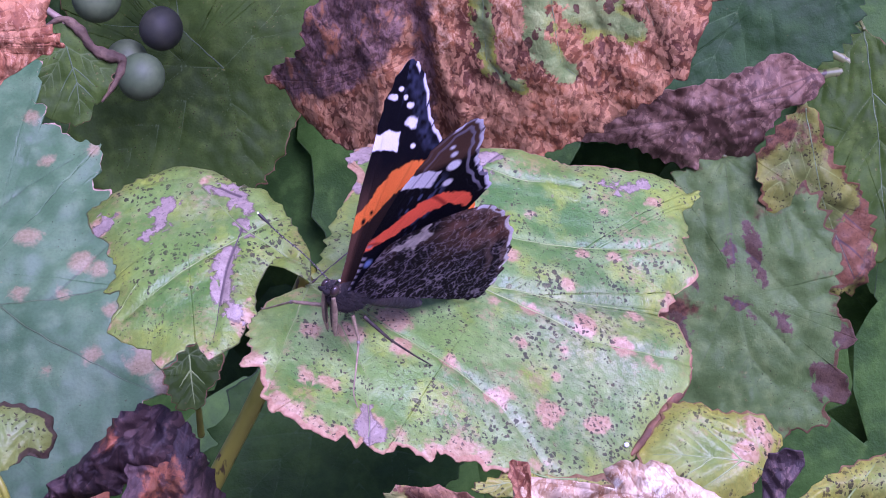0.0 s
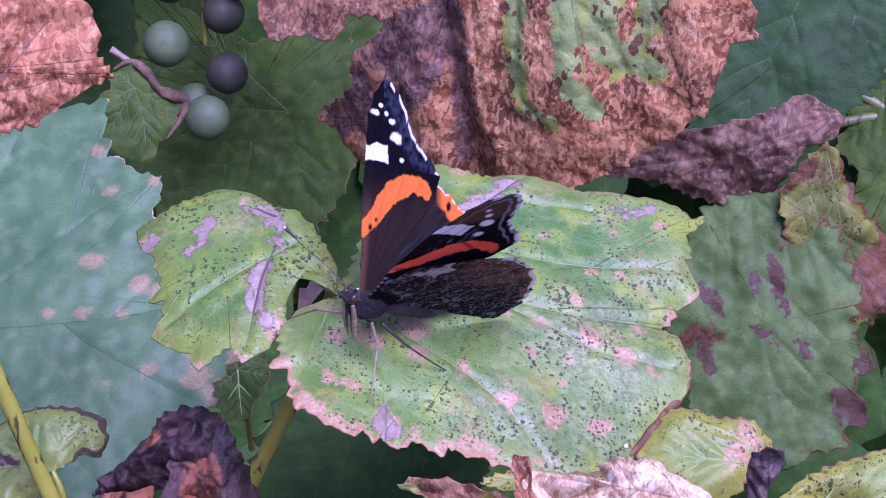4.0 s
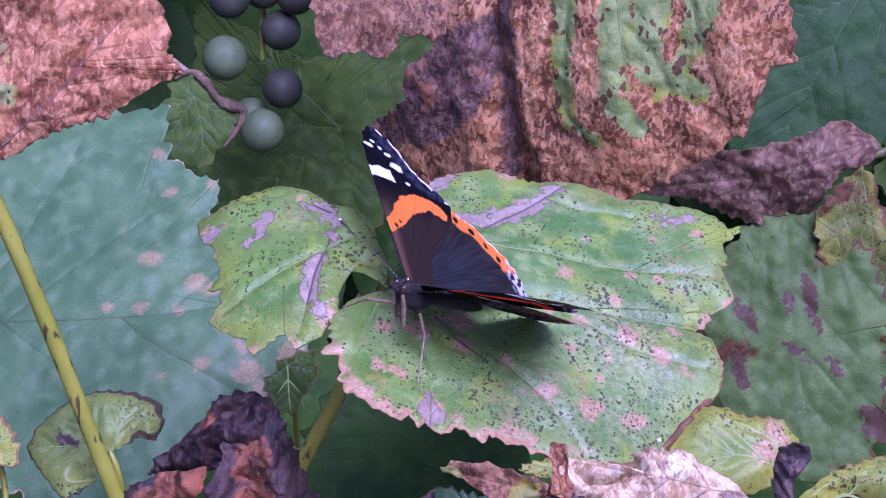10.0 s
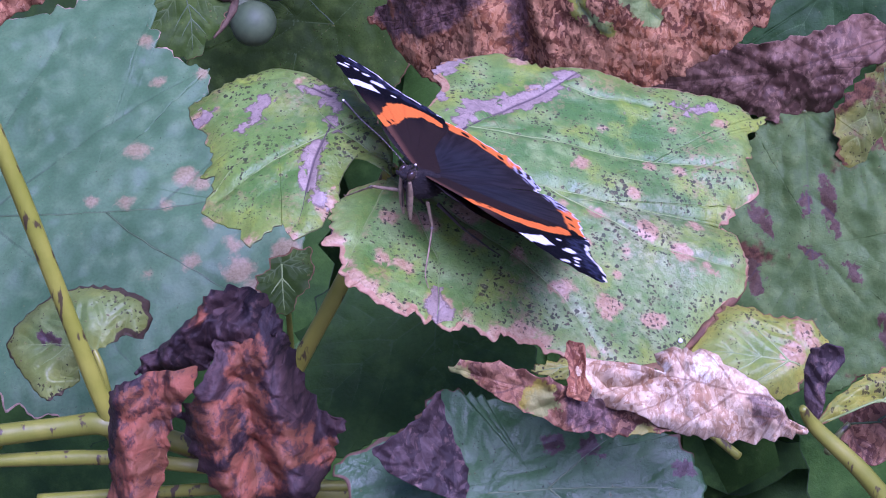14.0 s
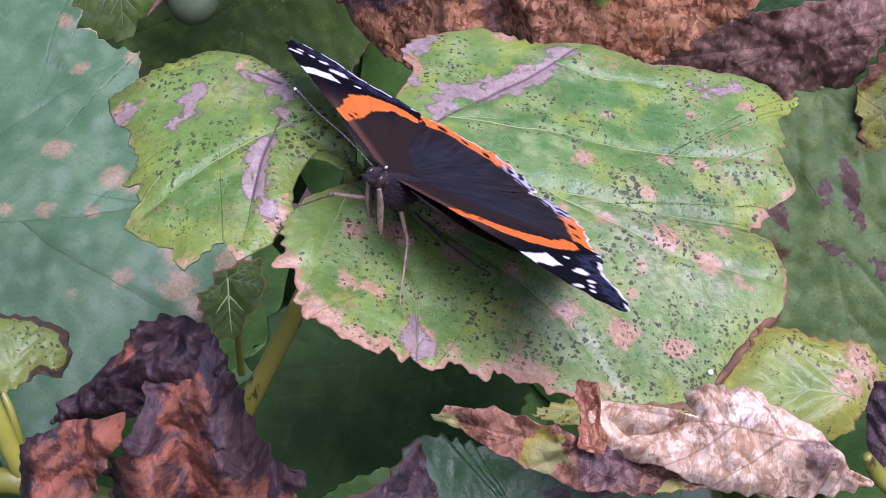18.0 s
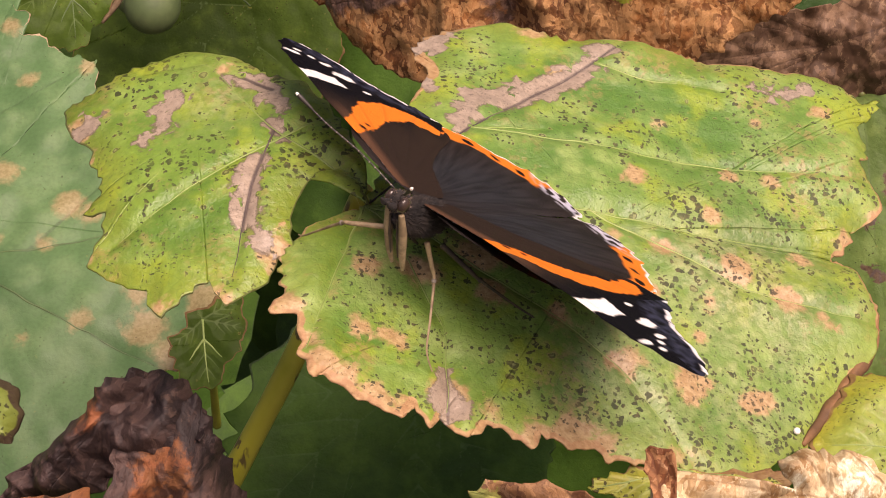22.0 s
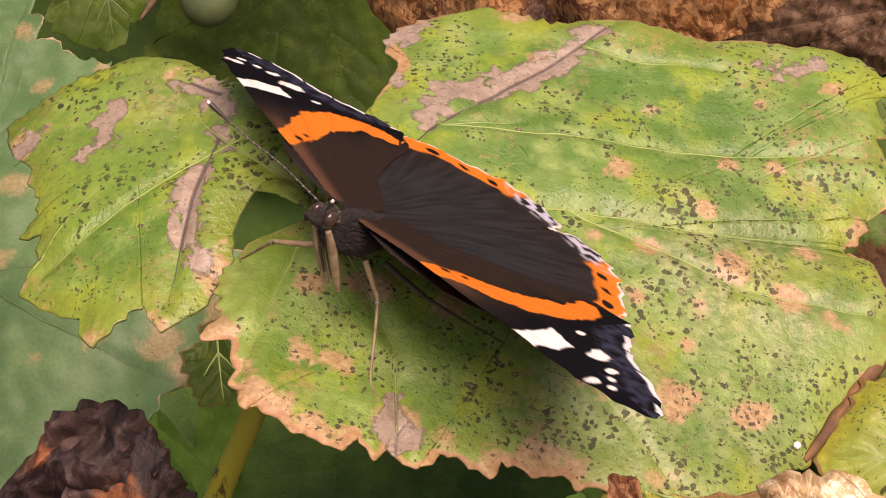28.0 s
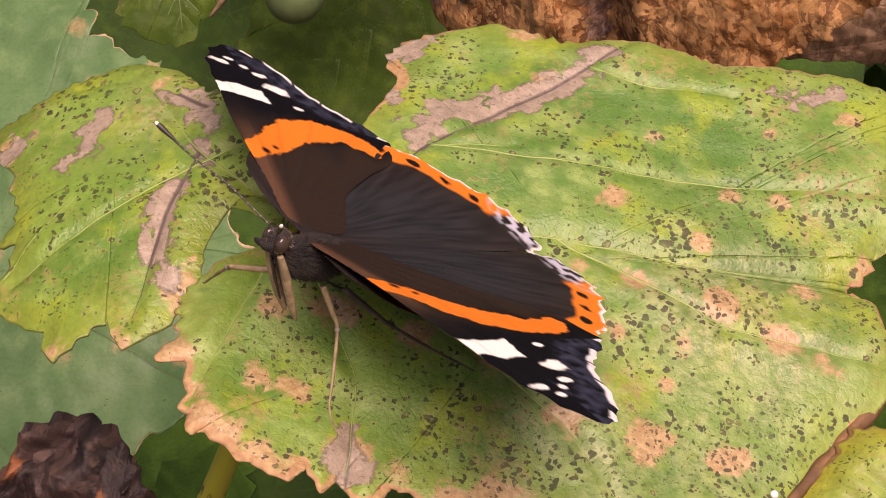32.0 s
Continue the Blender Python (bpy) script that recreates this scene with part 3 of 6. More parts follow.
M_SCORCH = plain_material("scorched_rim", (0.10, 0.05, 0.02), (0.26, 0.13, 0.05), 150, 0.7, 0.8, 0.0005)
M_TENDRIL = plain_material("pale_tendril", (0.24, 0.17, 0.11), (0.36, 0.27, 0.19), 120, 0.7, 0.6, 0.0004)
M_DRYRIM = plain_material("dry_rim", (0.06, 0.038, 0.018), (0.15, 0.10, 0.052), 140, 0.8, 0.9, 0.001)
M_EGG = plain_material("white_shell", (0.80, 0.80, 0.78), (0.86, 0.86, 0.84), 800, 0.35, 0.1, 0.0001)
M_GRAPE = plain_material("grape_skin", (0.062, 0.10, 0.036), (0.092, 0.13, 0.05), 90, 0.62, 0.1, 0.0002)
M_GRAPE_DARK = plain_material("dark_grape_skin", (0.026, 0.032, 0.02), (0.05, 0.055, 0.03), 90, 0.65, 0.1, 0.0002)
M_SOIL = plain_material("soil", (0.05, 0.035, 0.02), (0.10, 0.07, 0.045), 40, 0.95, 1.0, 0.004)

# ---- the setting: ground under the vine ----
ground = bmesh.new()
bmesh.ops.create_grid(ground, x_segments=60, y_segments=60, size=1.0)
for v in ground.verts:
    far = max(abs(v.co.x), abs(v.co.y))
    v.co.xy = v.co.xy * (0.9 + 60 * far ** 4)
    v.co.z = -0.75 + 0.02 * noise.noise(v.co * 4)
tagged(part("ground", ground, M_SOIL, None), "bare brown soil under the vine", "ground", kind="structure")


# ---- leaves ----
def sheet(origin, normal, bend, outline):
    """The plane of a blade in centimetres: origin, normal, bending (along u, twist, along v) and outline."""
    n = Vector(normal).normalized()
    x = (Vector((1, 0, 0)) - n * n.x).normalized()
    y = n.cross(x)
    return {"o": np.array(origin, float), "x": np.array(x), "y": np.array(y), "n": np.array(n), "q": bend, "out": outline}


def place(s, u, v, lift=0.0):
    """A point of a sheet, in centimetres."""
    a, b, c = s["q"]
    return s["o"] + u * s["x"] + v * s["y"] + (a * u * u + b * u * v + c * v * v + lift) * s["n"]


def auto_veins(out, base, count=5, seed=1, reach=0.92):
    """Main veins from the petiole to the lobes, with side veins."""
    base = np.asarray(base, float)
    pts = np.asarray(out, float) - base
    angle, far = np.arctan2(pts[:, 1], pts[:, 0]), np.hypot(*pts.T)
    order = np.argsort(-far)
    chosen = []
    for k in order:
        if all(abs((angle[k] - angle[j] + math.pi) % (2 * math.pi) - math.pi) > 0.55 for j in chosen):
            chosen.append(k)
        if len(chosen) == count:
            break
    lines = []
    rng = random.Random(seed)
    for k in chosen:
        tip = base + pts[k] * reach
        bend = np.array([-(tip - base)[1], (tip - base)[0]]) * rng.uniform(-0.06, 0.06)
        mid = (base + tip) / 2 + bend
        lines.append([base, mid, tip])
        way = tip - base
        for s in (0.3, 0.52, 0.74):
            root = base + way * s + bend * (4 * s * (1 - s))
            for turn in (0.75, -0.75):
                c, d = math.cos(turn), math.sin(turn)
                side = np.array([way[0] * c - way[1] * d, way[0] * d + way[1] * c]) * (0.42 * (1 - s) + 0.06)
                lines.append([root, root + side * 0.5 + way * 0.01, root + side + way * 0.05])
    return lines


def blade(name, s, material, parent, base, veins=None, centre=None, around=420, rings=70, teeth=0.10, pitch=0.38, ripple=0.05, crumple=0.0,
          fold=None, crease=0.035, curl=0.0, curl_width=0.4, blotches=(), streaks=(), dead=(), dead_width=0.10, seed=1, thick=0.022, smooth=0.35, label="", wander=0.0, ribs=0, rib_material=None, rib_width=0.022, pale_fields=(), dead_ribs=()):
    """A leaf blade: a fine mesh from its outline, with veins pressed in, ripples, a curled rim and fields for its material."""
    out = densify(s["out"], around, smooth, teeth, pitch, seed)
    middle = np.asarray(centre if centre is not None else out.mean(0), float)
    share = (np.arange(rings + 1) / rings) ** 0.85
    share = share[1:]
    grid = middle + (out - middle)[None] * share[:, None, None]
    uv = np.vstack([middle[None], grid.reshape(-1, 2)])
    if veins is None:
        veins = auto_veins(s["out"], base, 5, seed)
    vein = np.full(len(uv), 9.0)
    for line in veins:
        far, along = line_distance(uv, line)
        vein = np.minimum(vein, far + 0.016 * along)
    edge = np.maximum(line_distance(uv, np.vstack([out[::2], out[:1]]))[0], 0)
    edge[1 + (rings - 1) * around:] = 0
    u, v = uv.T
    blot = np.full(len(uv), -1.0)
    for x, y, r in blotches:
        blot = np.maximum(blot, r - np.hypot(u - x, (v - y) * 1.1))
    for line, width in streaks:
        far, along = line_distance(uv, line)
        blot = np.maximum(blot, width * (1.1 - 0.6 * along) - far)
    skin = np.full(len(uv), -1.0)
    for line in dead:
        far, along = line_distance(uv, line[0])
        skin = np.maximum(skin, line[1] * (0.75 + 0.5 * np.sin(along * 3.1)) - far)
    bloom = np.full(len(uv), -1.0)
    for x, y, r in pale_fields:
        bloom = np.maximum(bloom, r - np.hypot(u - x, v - y))
    a, b, c = s["q"]
    h = a * u * u + b * u * v + c * v * v
    h = h + ripple * fbm(u * 0.9 + 3 * seed, v * 0.9, seed, 3)
    h = h - crease * np.exp(-(vein / 0.09) ** 2) + crease * 0.5 * np.exp(-((vein - 0.22) / 0.16) ** 2)
    if curl:
        h = h - curl * np.clip(1 - edge / curl_width, 0, 1) ** 2 * (0.6 + 0.4 * noise2(u * 1.3, v * 1.3, seed + 9))
    if crumple:
        ridge = 1 - np.abs(fbm(u * 0.8 + 11, v * 0.8, seed + 5, 4))
        h = h + crumple * (ridge - 0.5) + crumple * 0.5 * fbm(u * 2.3, v * 2.3, seed + 8, 3)
        h = h + crumple * 0.16 * (1 - np.abs(fbm(u * 3.1 + 4, v * 2.2, seed + 13, 3))) ** 2
    if fold:
        h = h + fold(u, v)
    # a fine wave along the rim
    h = h + 0.05 * ripple / 0.05 * np.clip(1 - edge / 0.5, 0, 1) * noise2(u * 2.2 + 7, v * 2.2, seed + 2)
    if wander:
        u = u + wander * fbm(v * 1.1, u * 0.7, seed + 21, 3)
        v = v + wander * fbm(u * 1.1 + 5, v * 0.7, seed + 22, 3)
    world_at = s["o"] + u[:, None] * s["x"] + v[:, None] * s["y"] + h[:, None] * s["n"]
    here = np.array(parent.location) if parent else np.zeros(3)
    verts = world_at * CM - here
    faces = [(0, 1 + k, 1 + (k + 1) % around) for k in range(around)]
    for r in range(rings - 1):
        low, high = 1 + r * around, 1 + (r + 1) * around
        faces += [(low + k, high + k, high + (k + 1) % around, low + (k + 1) % around) for k in range(around)]
    co = np.stack([uv[:, 0], uv[:, 1], np.full(len(uv), 3.7 * seed)], 1)
    data = mesh_from(name, verts, faces, [("co", "FLOAT_VECTOR", co), ("vein", "FLOAT", vein), ("edge", "FLOAT", edge), ("blotch", "FLOAT", blot), ("dead", "FLOAT", skin), ("bloom", "FLOAT", bloom)])
    ob = part(name, data, material, parent, label)
    solid = ob.modifiers.new("thickness", "SOLIDIFY")
    solid.thickness, solid.offset = thick * CM, 0
    # raised ribs along the main veins
    for number, line in enumerate(veins[:ribs]):
        line = np.asarray(line, float)
        run = np.r_[0, np.cumsum(np.hypot(*np.diff(line, axis=0).T))]
        steps = np.linspace(0, run[-1] * 0.96, max(6, int(run[-1] / 0.22)))
        want = np.stack([np.interp(steps, run, line[:, 0]), np.interp(steps, run, line[:, 1])], 1)
        near = [int(np.argmin((uv[:, 0] - x) ** 2 + (uv[:, 1] - y) ** 2)) for x, y in want]
        near = [k for n, k in enumerate(near) if n == 0 or k != near[n - 1]]
        if len(near) > 3:
            path = verts[near] + s["n"] * (thick * 0.4 * CM)
            tv, tf = tube(path, np.linspace(rib_width, rib_width * 0.35, len(path)) * CM, 6, 3)
            part("vein", mesh_from("vein", tv, tf), M_RIB_DEAD if number in dead_ribs else rib_material or M_RIB, ob)
    return ob


CORNER = sheet((-9.6, 0.4, -2.9), (0.101, -0.504, 0.858), (-0.15, 0.0, -0.15),
    [(-2.59, 0.89), (-1.61, 0.76), (-1.16, 0.79), (-0.72, 0.42), (-0.52, -0.27), (-1.02, -0.29), (-1.41, -0.05), (-2.49, 0.15)])
CORNER2 = sheet((-9.6, -0.2, -3.6), (0.101, -0.504, 0.858), (-0.15, 0.0, -0.15),
    [(-2.47, 0.15), (-1.53, 0.2), (-1.15, 0.02), (-0.98, -0.35), (-1.21, -0.83), (-2.38, -0.74)])
TUCK = sheet((0.2, -2.3, -0.35), (0.1, -0.5, 0.86), (0.0, 0.0, -0.1),
    [(-0.75, -0.16), (-0.25, 0.09), (0.49, 0.07), (1.24, 0.06), (1.71, -0.01), (1.27, -0.2), (0.69, -0.33), (0.03, -0.32)])
BIGBACK = sheet((-6.2, 7.5, -5.2), (0.1, -0.5, 0.86), (0, 0, 0),
    [(-0.12, -1.86), (0.31, -1.21), (0.95, -1), (1.09, -1.55), (0.86, -2.08), (0.53, -2.55), (0.15, -2.49)])
HOOD = sheet((-5.7, -0.55, -1.2), (-0.149, -0.747, 0.648), (-0.12, 0.0, -0.25),
    [(-1.87, -1.02), (-1.62, -0.66), (-1.09, -0.23), (-0.52, 0.38), (-0.01, 0.55), (0.52, 0.44), (0.84, -0.12), (0.44, -0.33), (-0.17, -0.44), (-0.52, -0.86), (-0.82, -0.97), (-1.32, -1.09)])
TONGUE = sheet((-5.2, -1.3, -2.0), (0.101, -0.858, 0.504), (-0.12, 0.0, -0.04),
    [(-0.73, 1.18), (-0.29, 1.34), (0.26, 1.27), (0.65, 0.37), (0.92, -0.23), (1.15, -0.62), (1.57, -0.74), (1.39, -1.02), (1.33, -1.54), (0.91, -2.24), (0.01, -2.42), (-0.77, -1.89), (-1.37, -0.78), (-0.86, 0.15), (-0.78, 0.69)])
FLAPL = sheet((-6.9, -1.2, -2.3), (-0.1, -0.796, 0.597), (-0.15, 0.0, -0.05),
    [(-0.97, -0.14), (-0.4, 0.24), (0.21, 0.38), (0.53, 0.4), (0.55, 0.11), (0.28, -0.4), (0.05, -0.89), (-0.12, -1.72), (-0.37, -2.36), (-1.13, -2.11), (-1.1, -1.16)])
TROUGH = sheet((-0.2, -3.2, 0.1), (0.0, -0.862, 0.507), (0.0, 0.0, 0.2),
    [(-1.62, 0.19), (-1.11, 0.32), (-0.48, 0.21), (0.16, -0.02), (0.71, -0.22), (1.62, -0.49), (1.89, -0.71), (1.08, -0.82), (0.17, -0.72), (-0.29, -0.48), (-0.74, -0.29), (-1.34, 0.02)])
FLAP = sheet((2.0, -3.1, 0.4), (0.05, -0.552, 0.833), (-0.02, 0.0, -0.2),
    [(-1.89, -0.17), (-1.92, 0.13), (-1.76, 0.19), (-1.59, -0.09), (-1.14, -0.3), (-0.67, -0.16), (-0.48, -0.05), (-0.62, 0.22), (-0.33, 0.31), (0.39, 0.26), (0.66, 0.04), (1.13, -0.11), (1.41, -0.45), (1.62, -0.71), (1.93, -0.82), (1.5, -0.98), (0.68, -1.05), (-0.04, -1), (-0.59, -0.81), (-1.13, -0.62), (-1.67, -0.41)])
PURPLECURL = sheet((4.1, -2.8, -0.15), (-0.199, -0.896, 0.398), (-0.9, 0.0, 0.0),
    [(-0.21, 0.54), (0.07, 0.69), (0.31, 0.61), (0.34, 0.37), (0.1, 0.11), (0.04, -0.48), (-0.09, -0.75), (-0.25, -0.33), (-0.29, 0.15)])
MAIN = sheet((0.48, 0.66, 0.2), (0.308, -0.132, 0.942), (-0.01, 0.039, -0.014),
    [(-4.62, -1.88), (-4.47, -1.55), (-4.52, -1.1), (-4.43, -0.85), (-4.22, -0.5), (-3.8, -0.19), (-3.52, 0.11), (-3.36, 0.68), (-3.11, 1.7), (-2.84, 2.38), (-2.66, 2.87), (-2.84, 3.31), (-2.66, 3.62), (-2.25, 3.84), (-1.63, 3.96), (-0.9, 3.78), (-0.17, 3.83), (0.46, 3.8), (1.09, 3.72), (1.84, 3.73), (2.49, 3.74), (2.86, 3.61), (3.13, 3.41), (3.35, 3.54), (3.19, 3.19), (2.9, 2.91), (2.99, 2.51), (2.86, 2.19), (3, 1.88), (3.11, 1.55), (2.95, 1.36), (2.67, 1.16), (2.62, 0.94), (2.43, 0.76), (2.7, 0.59), (2.79, 0.3), (2.9, -0.07), (2.8, -0.57), (2.44, -1.09), (2.12, -1.59), (1.76, -2.15), (1.25, -2.6), (0.68, -2.89), (0.07, -2.9), (-0.19, -3.06), (-0.43, -2.95), (-0.78, -3.02), (-0.94, -2.86), (-1.19, -2.98), (-1.59, -2.85), (-1.68, -3.06), (-2.12, -2.86), (-2.22, -2.9), (-2.4, -3.14), (-2.74, -2.9), (-2.85, -3.12), (-3.05, -2.79), (-3.17, -3.08), (-3.66, -2.92), (-4.02, -2.68), (-4.15, -2.77), (-4.29, -2.33), (-4.33, -1.87)])
MAIN_BLOTCH = [(0.97, 0.05, 0.23), (1.62, -0.23, 0.22), (0.08, 0.18, 0.16), (0.29, -1.75, 0.25), (-0.23, 1.24, 0.19), (1.05, 1.64, 0.13), (2.35, 2.94, 0.14), (0.43, -1.01, 0.1), (-0.48, -1.66, 0.17), (1.22, -1.71, 0.12), (-1.15, -2.72, 0.25), (-2.22, -0.52, 0.29), (-3.57, -1.06, 0.16), (-3.34, -1.93, 0.14), (-2.63, -2.61, 0.23), (-3.1, -2.98, 0.19), (-1.02, 3.08, 0.14), (-1.32, 3.79, 0.17), (2.54, 1.02, 0.17), (2.11, -0.49, 0.14), (0.73, 0.89, 0.12), (1.49, 2.61, 0.1), (-0.57, 0.3, 0.14), (-3.43, -2.86, 0.19), (-3.78, -2.73, 0.21), (-4.09, -2.57, 0.19), (-4.26, -2.21, 0.16), (-4.5, -1.77, 0.23), (-2.14, -2.69, 0.16), (-1.64, -2.88, 0.19), (-0.85, -2.79, 0.16), (0.06, -2.76, 0.14), (2.97, 1.44, 0.16), (2.86, 3.5, 0.1), (-2.96, -1.0, 0.24), (-2.1, -1.1, 0.2), (-3.2, -2.0, 0.16), (-3.6, -1.9, 0.14), (-1.17, -2.76, 0.26), (-0.58, -1.75, 0.2), (0.25, -2.0, 0.14), (1.1, -1.75, 0.16), (-1.4, -1.3, 0.15), (0.6, -0.5, 0.12), (1.9, 0.5, 0.13), (-0.1, -0.5, 0.12), (1.6, 1.7, 0.1), (0.2, 2.4, 0.1)]
MAIN_DEAD1 = [[(-2.45, 1.78), (-2.05, 2.28), (-1.64, 2.53), (-1.13, 2.81), (-0.6, 3.26)]]
MAIN_DEAD2 = [[(1.52, 3.17), (1.93, 3.19), (2.31, 3.37)]]
MAIN_DEAD3 = [[(-2.83, 3.31), (-2.45, 3.57)]]
MAIN_DEAD4 = [[(-0.6, 3.54), (-0.37, 3.56)]]
MAIN_DEAD5 = [[(-2.3, 2.38), (-2.15, 2.37)]]
MAIN_VEIN = [[(-3.55, 0.07), (-2.25, 1.7), (-0.55, 3.35), (-0.12, 3.81)], [(-3.55, 0.07), (-0.83, 0.63), (0.62, 0.57), (2.43, 0.76)], [(-3.55, 0.07), (-0.58, -1.81), (0.38, -2.99)], [(-3.55, 0.07), (-2.67, -1.72), (-2.62, -2.94)], [(-3.55, 0.07), (-3.95, -1.31), (-4.27, -2.47)], [(-2.25, 1.7), (-1.34, 1.86)], [(-0.55, 3.35), (0.02, 3.13), (1.07, 3.1)], [(-2.25, 1.7), (0.42, 1.75), (2.87, 1.94)], [(-0.83, 0.63), (1.04, -0.21), (2.86, -0.26)]]
LOBE = sheet((-4.9, 1.5, 1.45), (-0.121, -0.121, 0.985), (-0.05, 0.0, -0.04),
    [(1.96, -1.1), (1.8, -0.61), (1.51, -0.51), (1.27, -0.76), (1.12, -1.15), (1.10, -1.50), (1.14, -1.74), (0.94, -1.82), (0.86, -2.10), (0.40, -2.45), (0.2, -2.11), (0.07, -2.22), (-0.31, -2.56), (-0.48, -2.36), (-0.5, -2.16), (-0.73, -2.06), (-1.02, -1.88), (-1.24, -1.70), (-1.07, -1.31), (-1.08, -0.98), (-1.38, -0.85), (-1.15, -0.70), (-1.17, -0.40), (-1.34, -0.16), (-1.30, 0.05), (-1.65, 0.40), (-1.79, 0.9), (-1.49, 1.1), (-0.92, 1.48), (-0.21, 1.67), (0.40, 1.40), (0.74, 1.02), (1.20, 0.91), (1.55, 0.35), (1.93, -0.44)])
LOBE_DEAD1 = [[(0.7, -0.48), (0.61, -0.92), (0.69, -1.41), (0.8, -1.7)]]
LOBE_DEAD2 = [[(-0.67, -0.06), (-0.45, 0.2), (-0.52, 0.5), (-0.28, 0.68)]]
LOBE_DEAD3 = [[(0.18, 0.97), (0.71, 0.71)]]
LOBE_DEAD4 = [[(0.87, 0.06), (1.02, -0.08)]]
LOBE_DEAD5 = [[(-1.51, 0.45), (-1.32, 0.55)]]
LOBE_VEIN = [[(1.95, -0.82), (0.87, -0.01), (-0.07, 1.32)], [(0.87, -0.01), (0.65, -0.86), (0.45, -2.15)], [(1.44, 0.21), (-0.04, -0.82), (-0.97, -1.55)], [(0.81, 0.71), (-0.06, 1.23), (-0.79, 1.27)]]
BIG = sheet((-9.0, 11.0, -5.0), (-0.05, -0.31, 0.949), (-0.01, 0.0, -0.01),
    [(-5.14, 1.58), (-3.06, 2.2), (-2.29, 2.44), (-1.72, 2.73), (-0.32, 2.78), (-0.36, 2.24), (-0.38, 1.68), (-0.09, 1.51), (-0.18, 1.12), (0.37, 0.86), (1.17, 0.63), (1.1, 0.16), (0.89, -0.18), (1.77, -1.2), (3.03, -2.91), (3.69, -3.58), (3.38, -4.13), (2.84, -5.07), (2.35, -5.29), (2.01, -5.67), (1.24, -6.32), (0.57, -7.2), (-0.33, -7.93), (-1.8, -7.79), (-3.89, -6.8), (-5.37, -2.69)])
BIG_VEIN = [[(-6.66, -3.25), (-3.68, -3.2), (-1.7, -3.2), (0.24, -3.11), (1.51, -2.84), (3.3, -2.5)], [(-0.79, -3.18), (-0.2, -3.7), (0.32, -4.03), (1.75, -4.82), (2.5, -5.2)], [(-3.6, -3.2), (-2.2, -4.3), (-0.8, -5.8), (0.15, -6.72)], [(-3.5, -3.2), (-2.83, -2.53), (-1.87, -1.65), (-0.31, -0.33), (0.8, 0.4)], [(-5.29, -3.2), (-3.65, -1.58), (-2.82, 0.41), (-2.32, 1.79)], [(0.24, -3.11), (0.9, -2.4), (1.6, -1.6)]]
BROWN = sheet((0.9, 12.1, -3.7), (-0.301, -0.932, 0.201), (-0.02, 0.0, -0.03),
    [(-6.5, -1.68), (-5.66, -0.88), (-5.13, -0.27), (-5.08, 0.46), (-4.47, 1.15), (-3.91, 1.77), (-3.37, 2.69), (-2.46, 3.96), (-0.62, 4.67), (1.92, 4.89), (3.71, 4.3), (4.26, 3.48), (4.49, 2.09), (3.98, 2.34), (3.91, 1.76), (3.76, 1.16), (3.56, 0.38), (3.31, 0.38), (2.96, -0.11), (2.59, -0.38), (1.96, -0.89), (0.91, -1.57), (-0.46, -2.3), (-2.64, -2.74), (-4, -2.65), (-4.92, -2.39), (-5.78, -1.97)])
PINKBROWN = sheet((-8.9, 0.9, 4.6), (0.154, -0.873, 0.462), (-0.03, 0.0, -0.03),
    [(-0.89, -0.9), (-0.41, -0.67), (0.37, -0.23), (1.19, -0.05), (1.53, 0.16), (2.06, 0.51), (2.52, 0.75), (2.24, 1.11), (2.32, 1.49), (1.95, 2.16), (1.01, 2.74), (-0.68, 2.93), (-2.02, 2.37), (-2.54, 1.05), (-2.2, -0.1), (-1.76, -0.9), (-1.39, -1.19), (-1.19, -1.07)])
SMALL = sheet((-8.2, 0.9, -2.8), (0.0, -0.447, 0.894), (-0.12, 0.0, -0.12),
    [(-0.25, -0.43), (-0.63, -0.67), (-0.87, -0.83), (-0.53, -0.9), (-1.13, -1.27), (-1.56, -0.84), (-1.99, -0.24), (-1.79, 0.31), (-1.16, 0.73), (-0.59, 0.92), (0.06, 0.9), (0.57, 0.66), (0.68, 0.35), (0.59, -0.12), (0.27, -0.04)])
YELLOW = sheet((3.7, -0.6, -0.7), (0.149, -0.298, 0.943), (-0.08, 0.0, -0.08),
    [(-1.57, -0.71), (-1.27, -0.25), (-0.92, 0.26), (-0.49, 0.26), (-0.09, 0.11), (0.31, 0.09), (0.6, -0.05), (0.85, -0.42), (0.48, -0.89), (0.17, -1.32), (-0.5, -1.47), (-1.17, -1.19)])
RIGHTLOW = sheet((5.5, -2.6, -0.6), (0.1, -0.5, 0.86), (-0.08, 0.0, -0.1),
    [(-1.41, -0.46), (-1.18, -0.11), (-0.89, 0.14), (-0.51, 0.4), (0.02, 0.64), (0.69, 0.81), (1.4, 0.78), (1.98, 0.31), (1.53, -0.42), (0.63, -0.33), (0.18, -0.07), (-0.36, 0.06), (-0.74, -0.03), (-1.02, -0.3)])
OLIVE = sheet((7.0, 12.0, -10.0), (-0.1, -0.723, 0.683), (-0.02, 0.0, -0.02),
    [(-3.1, 1.6), (-2.3, 2.9), (-1.28, 3.5), (-0.2, 3.2), (0.88, 2.29), (1.2, 1.3), (1.45, 0.66), (1.2, 0.1), (1.32, -0.42), (1.75, -1.05), (1.22, -1.3), (1.25, -1.66), (1.6, -2.33), (1.0, -2.55), (0.95, -3.05), (0.2, -3.1), (-0.4, -3.5), (-1.6, -3.2), (-2.5, -2.4), (-3.05, -1.02), (-3.3, 0.3)])
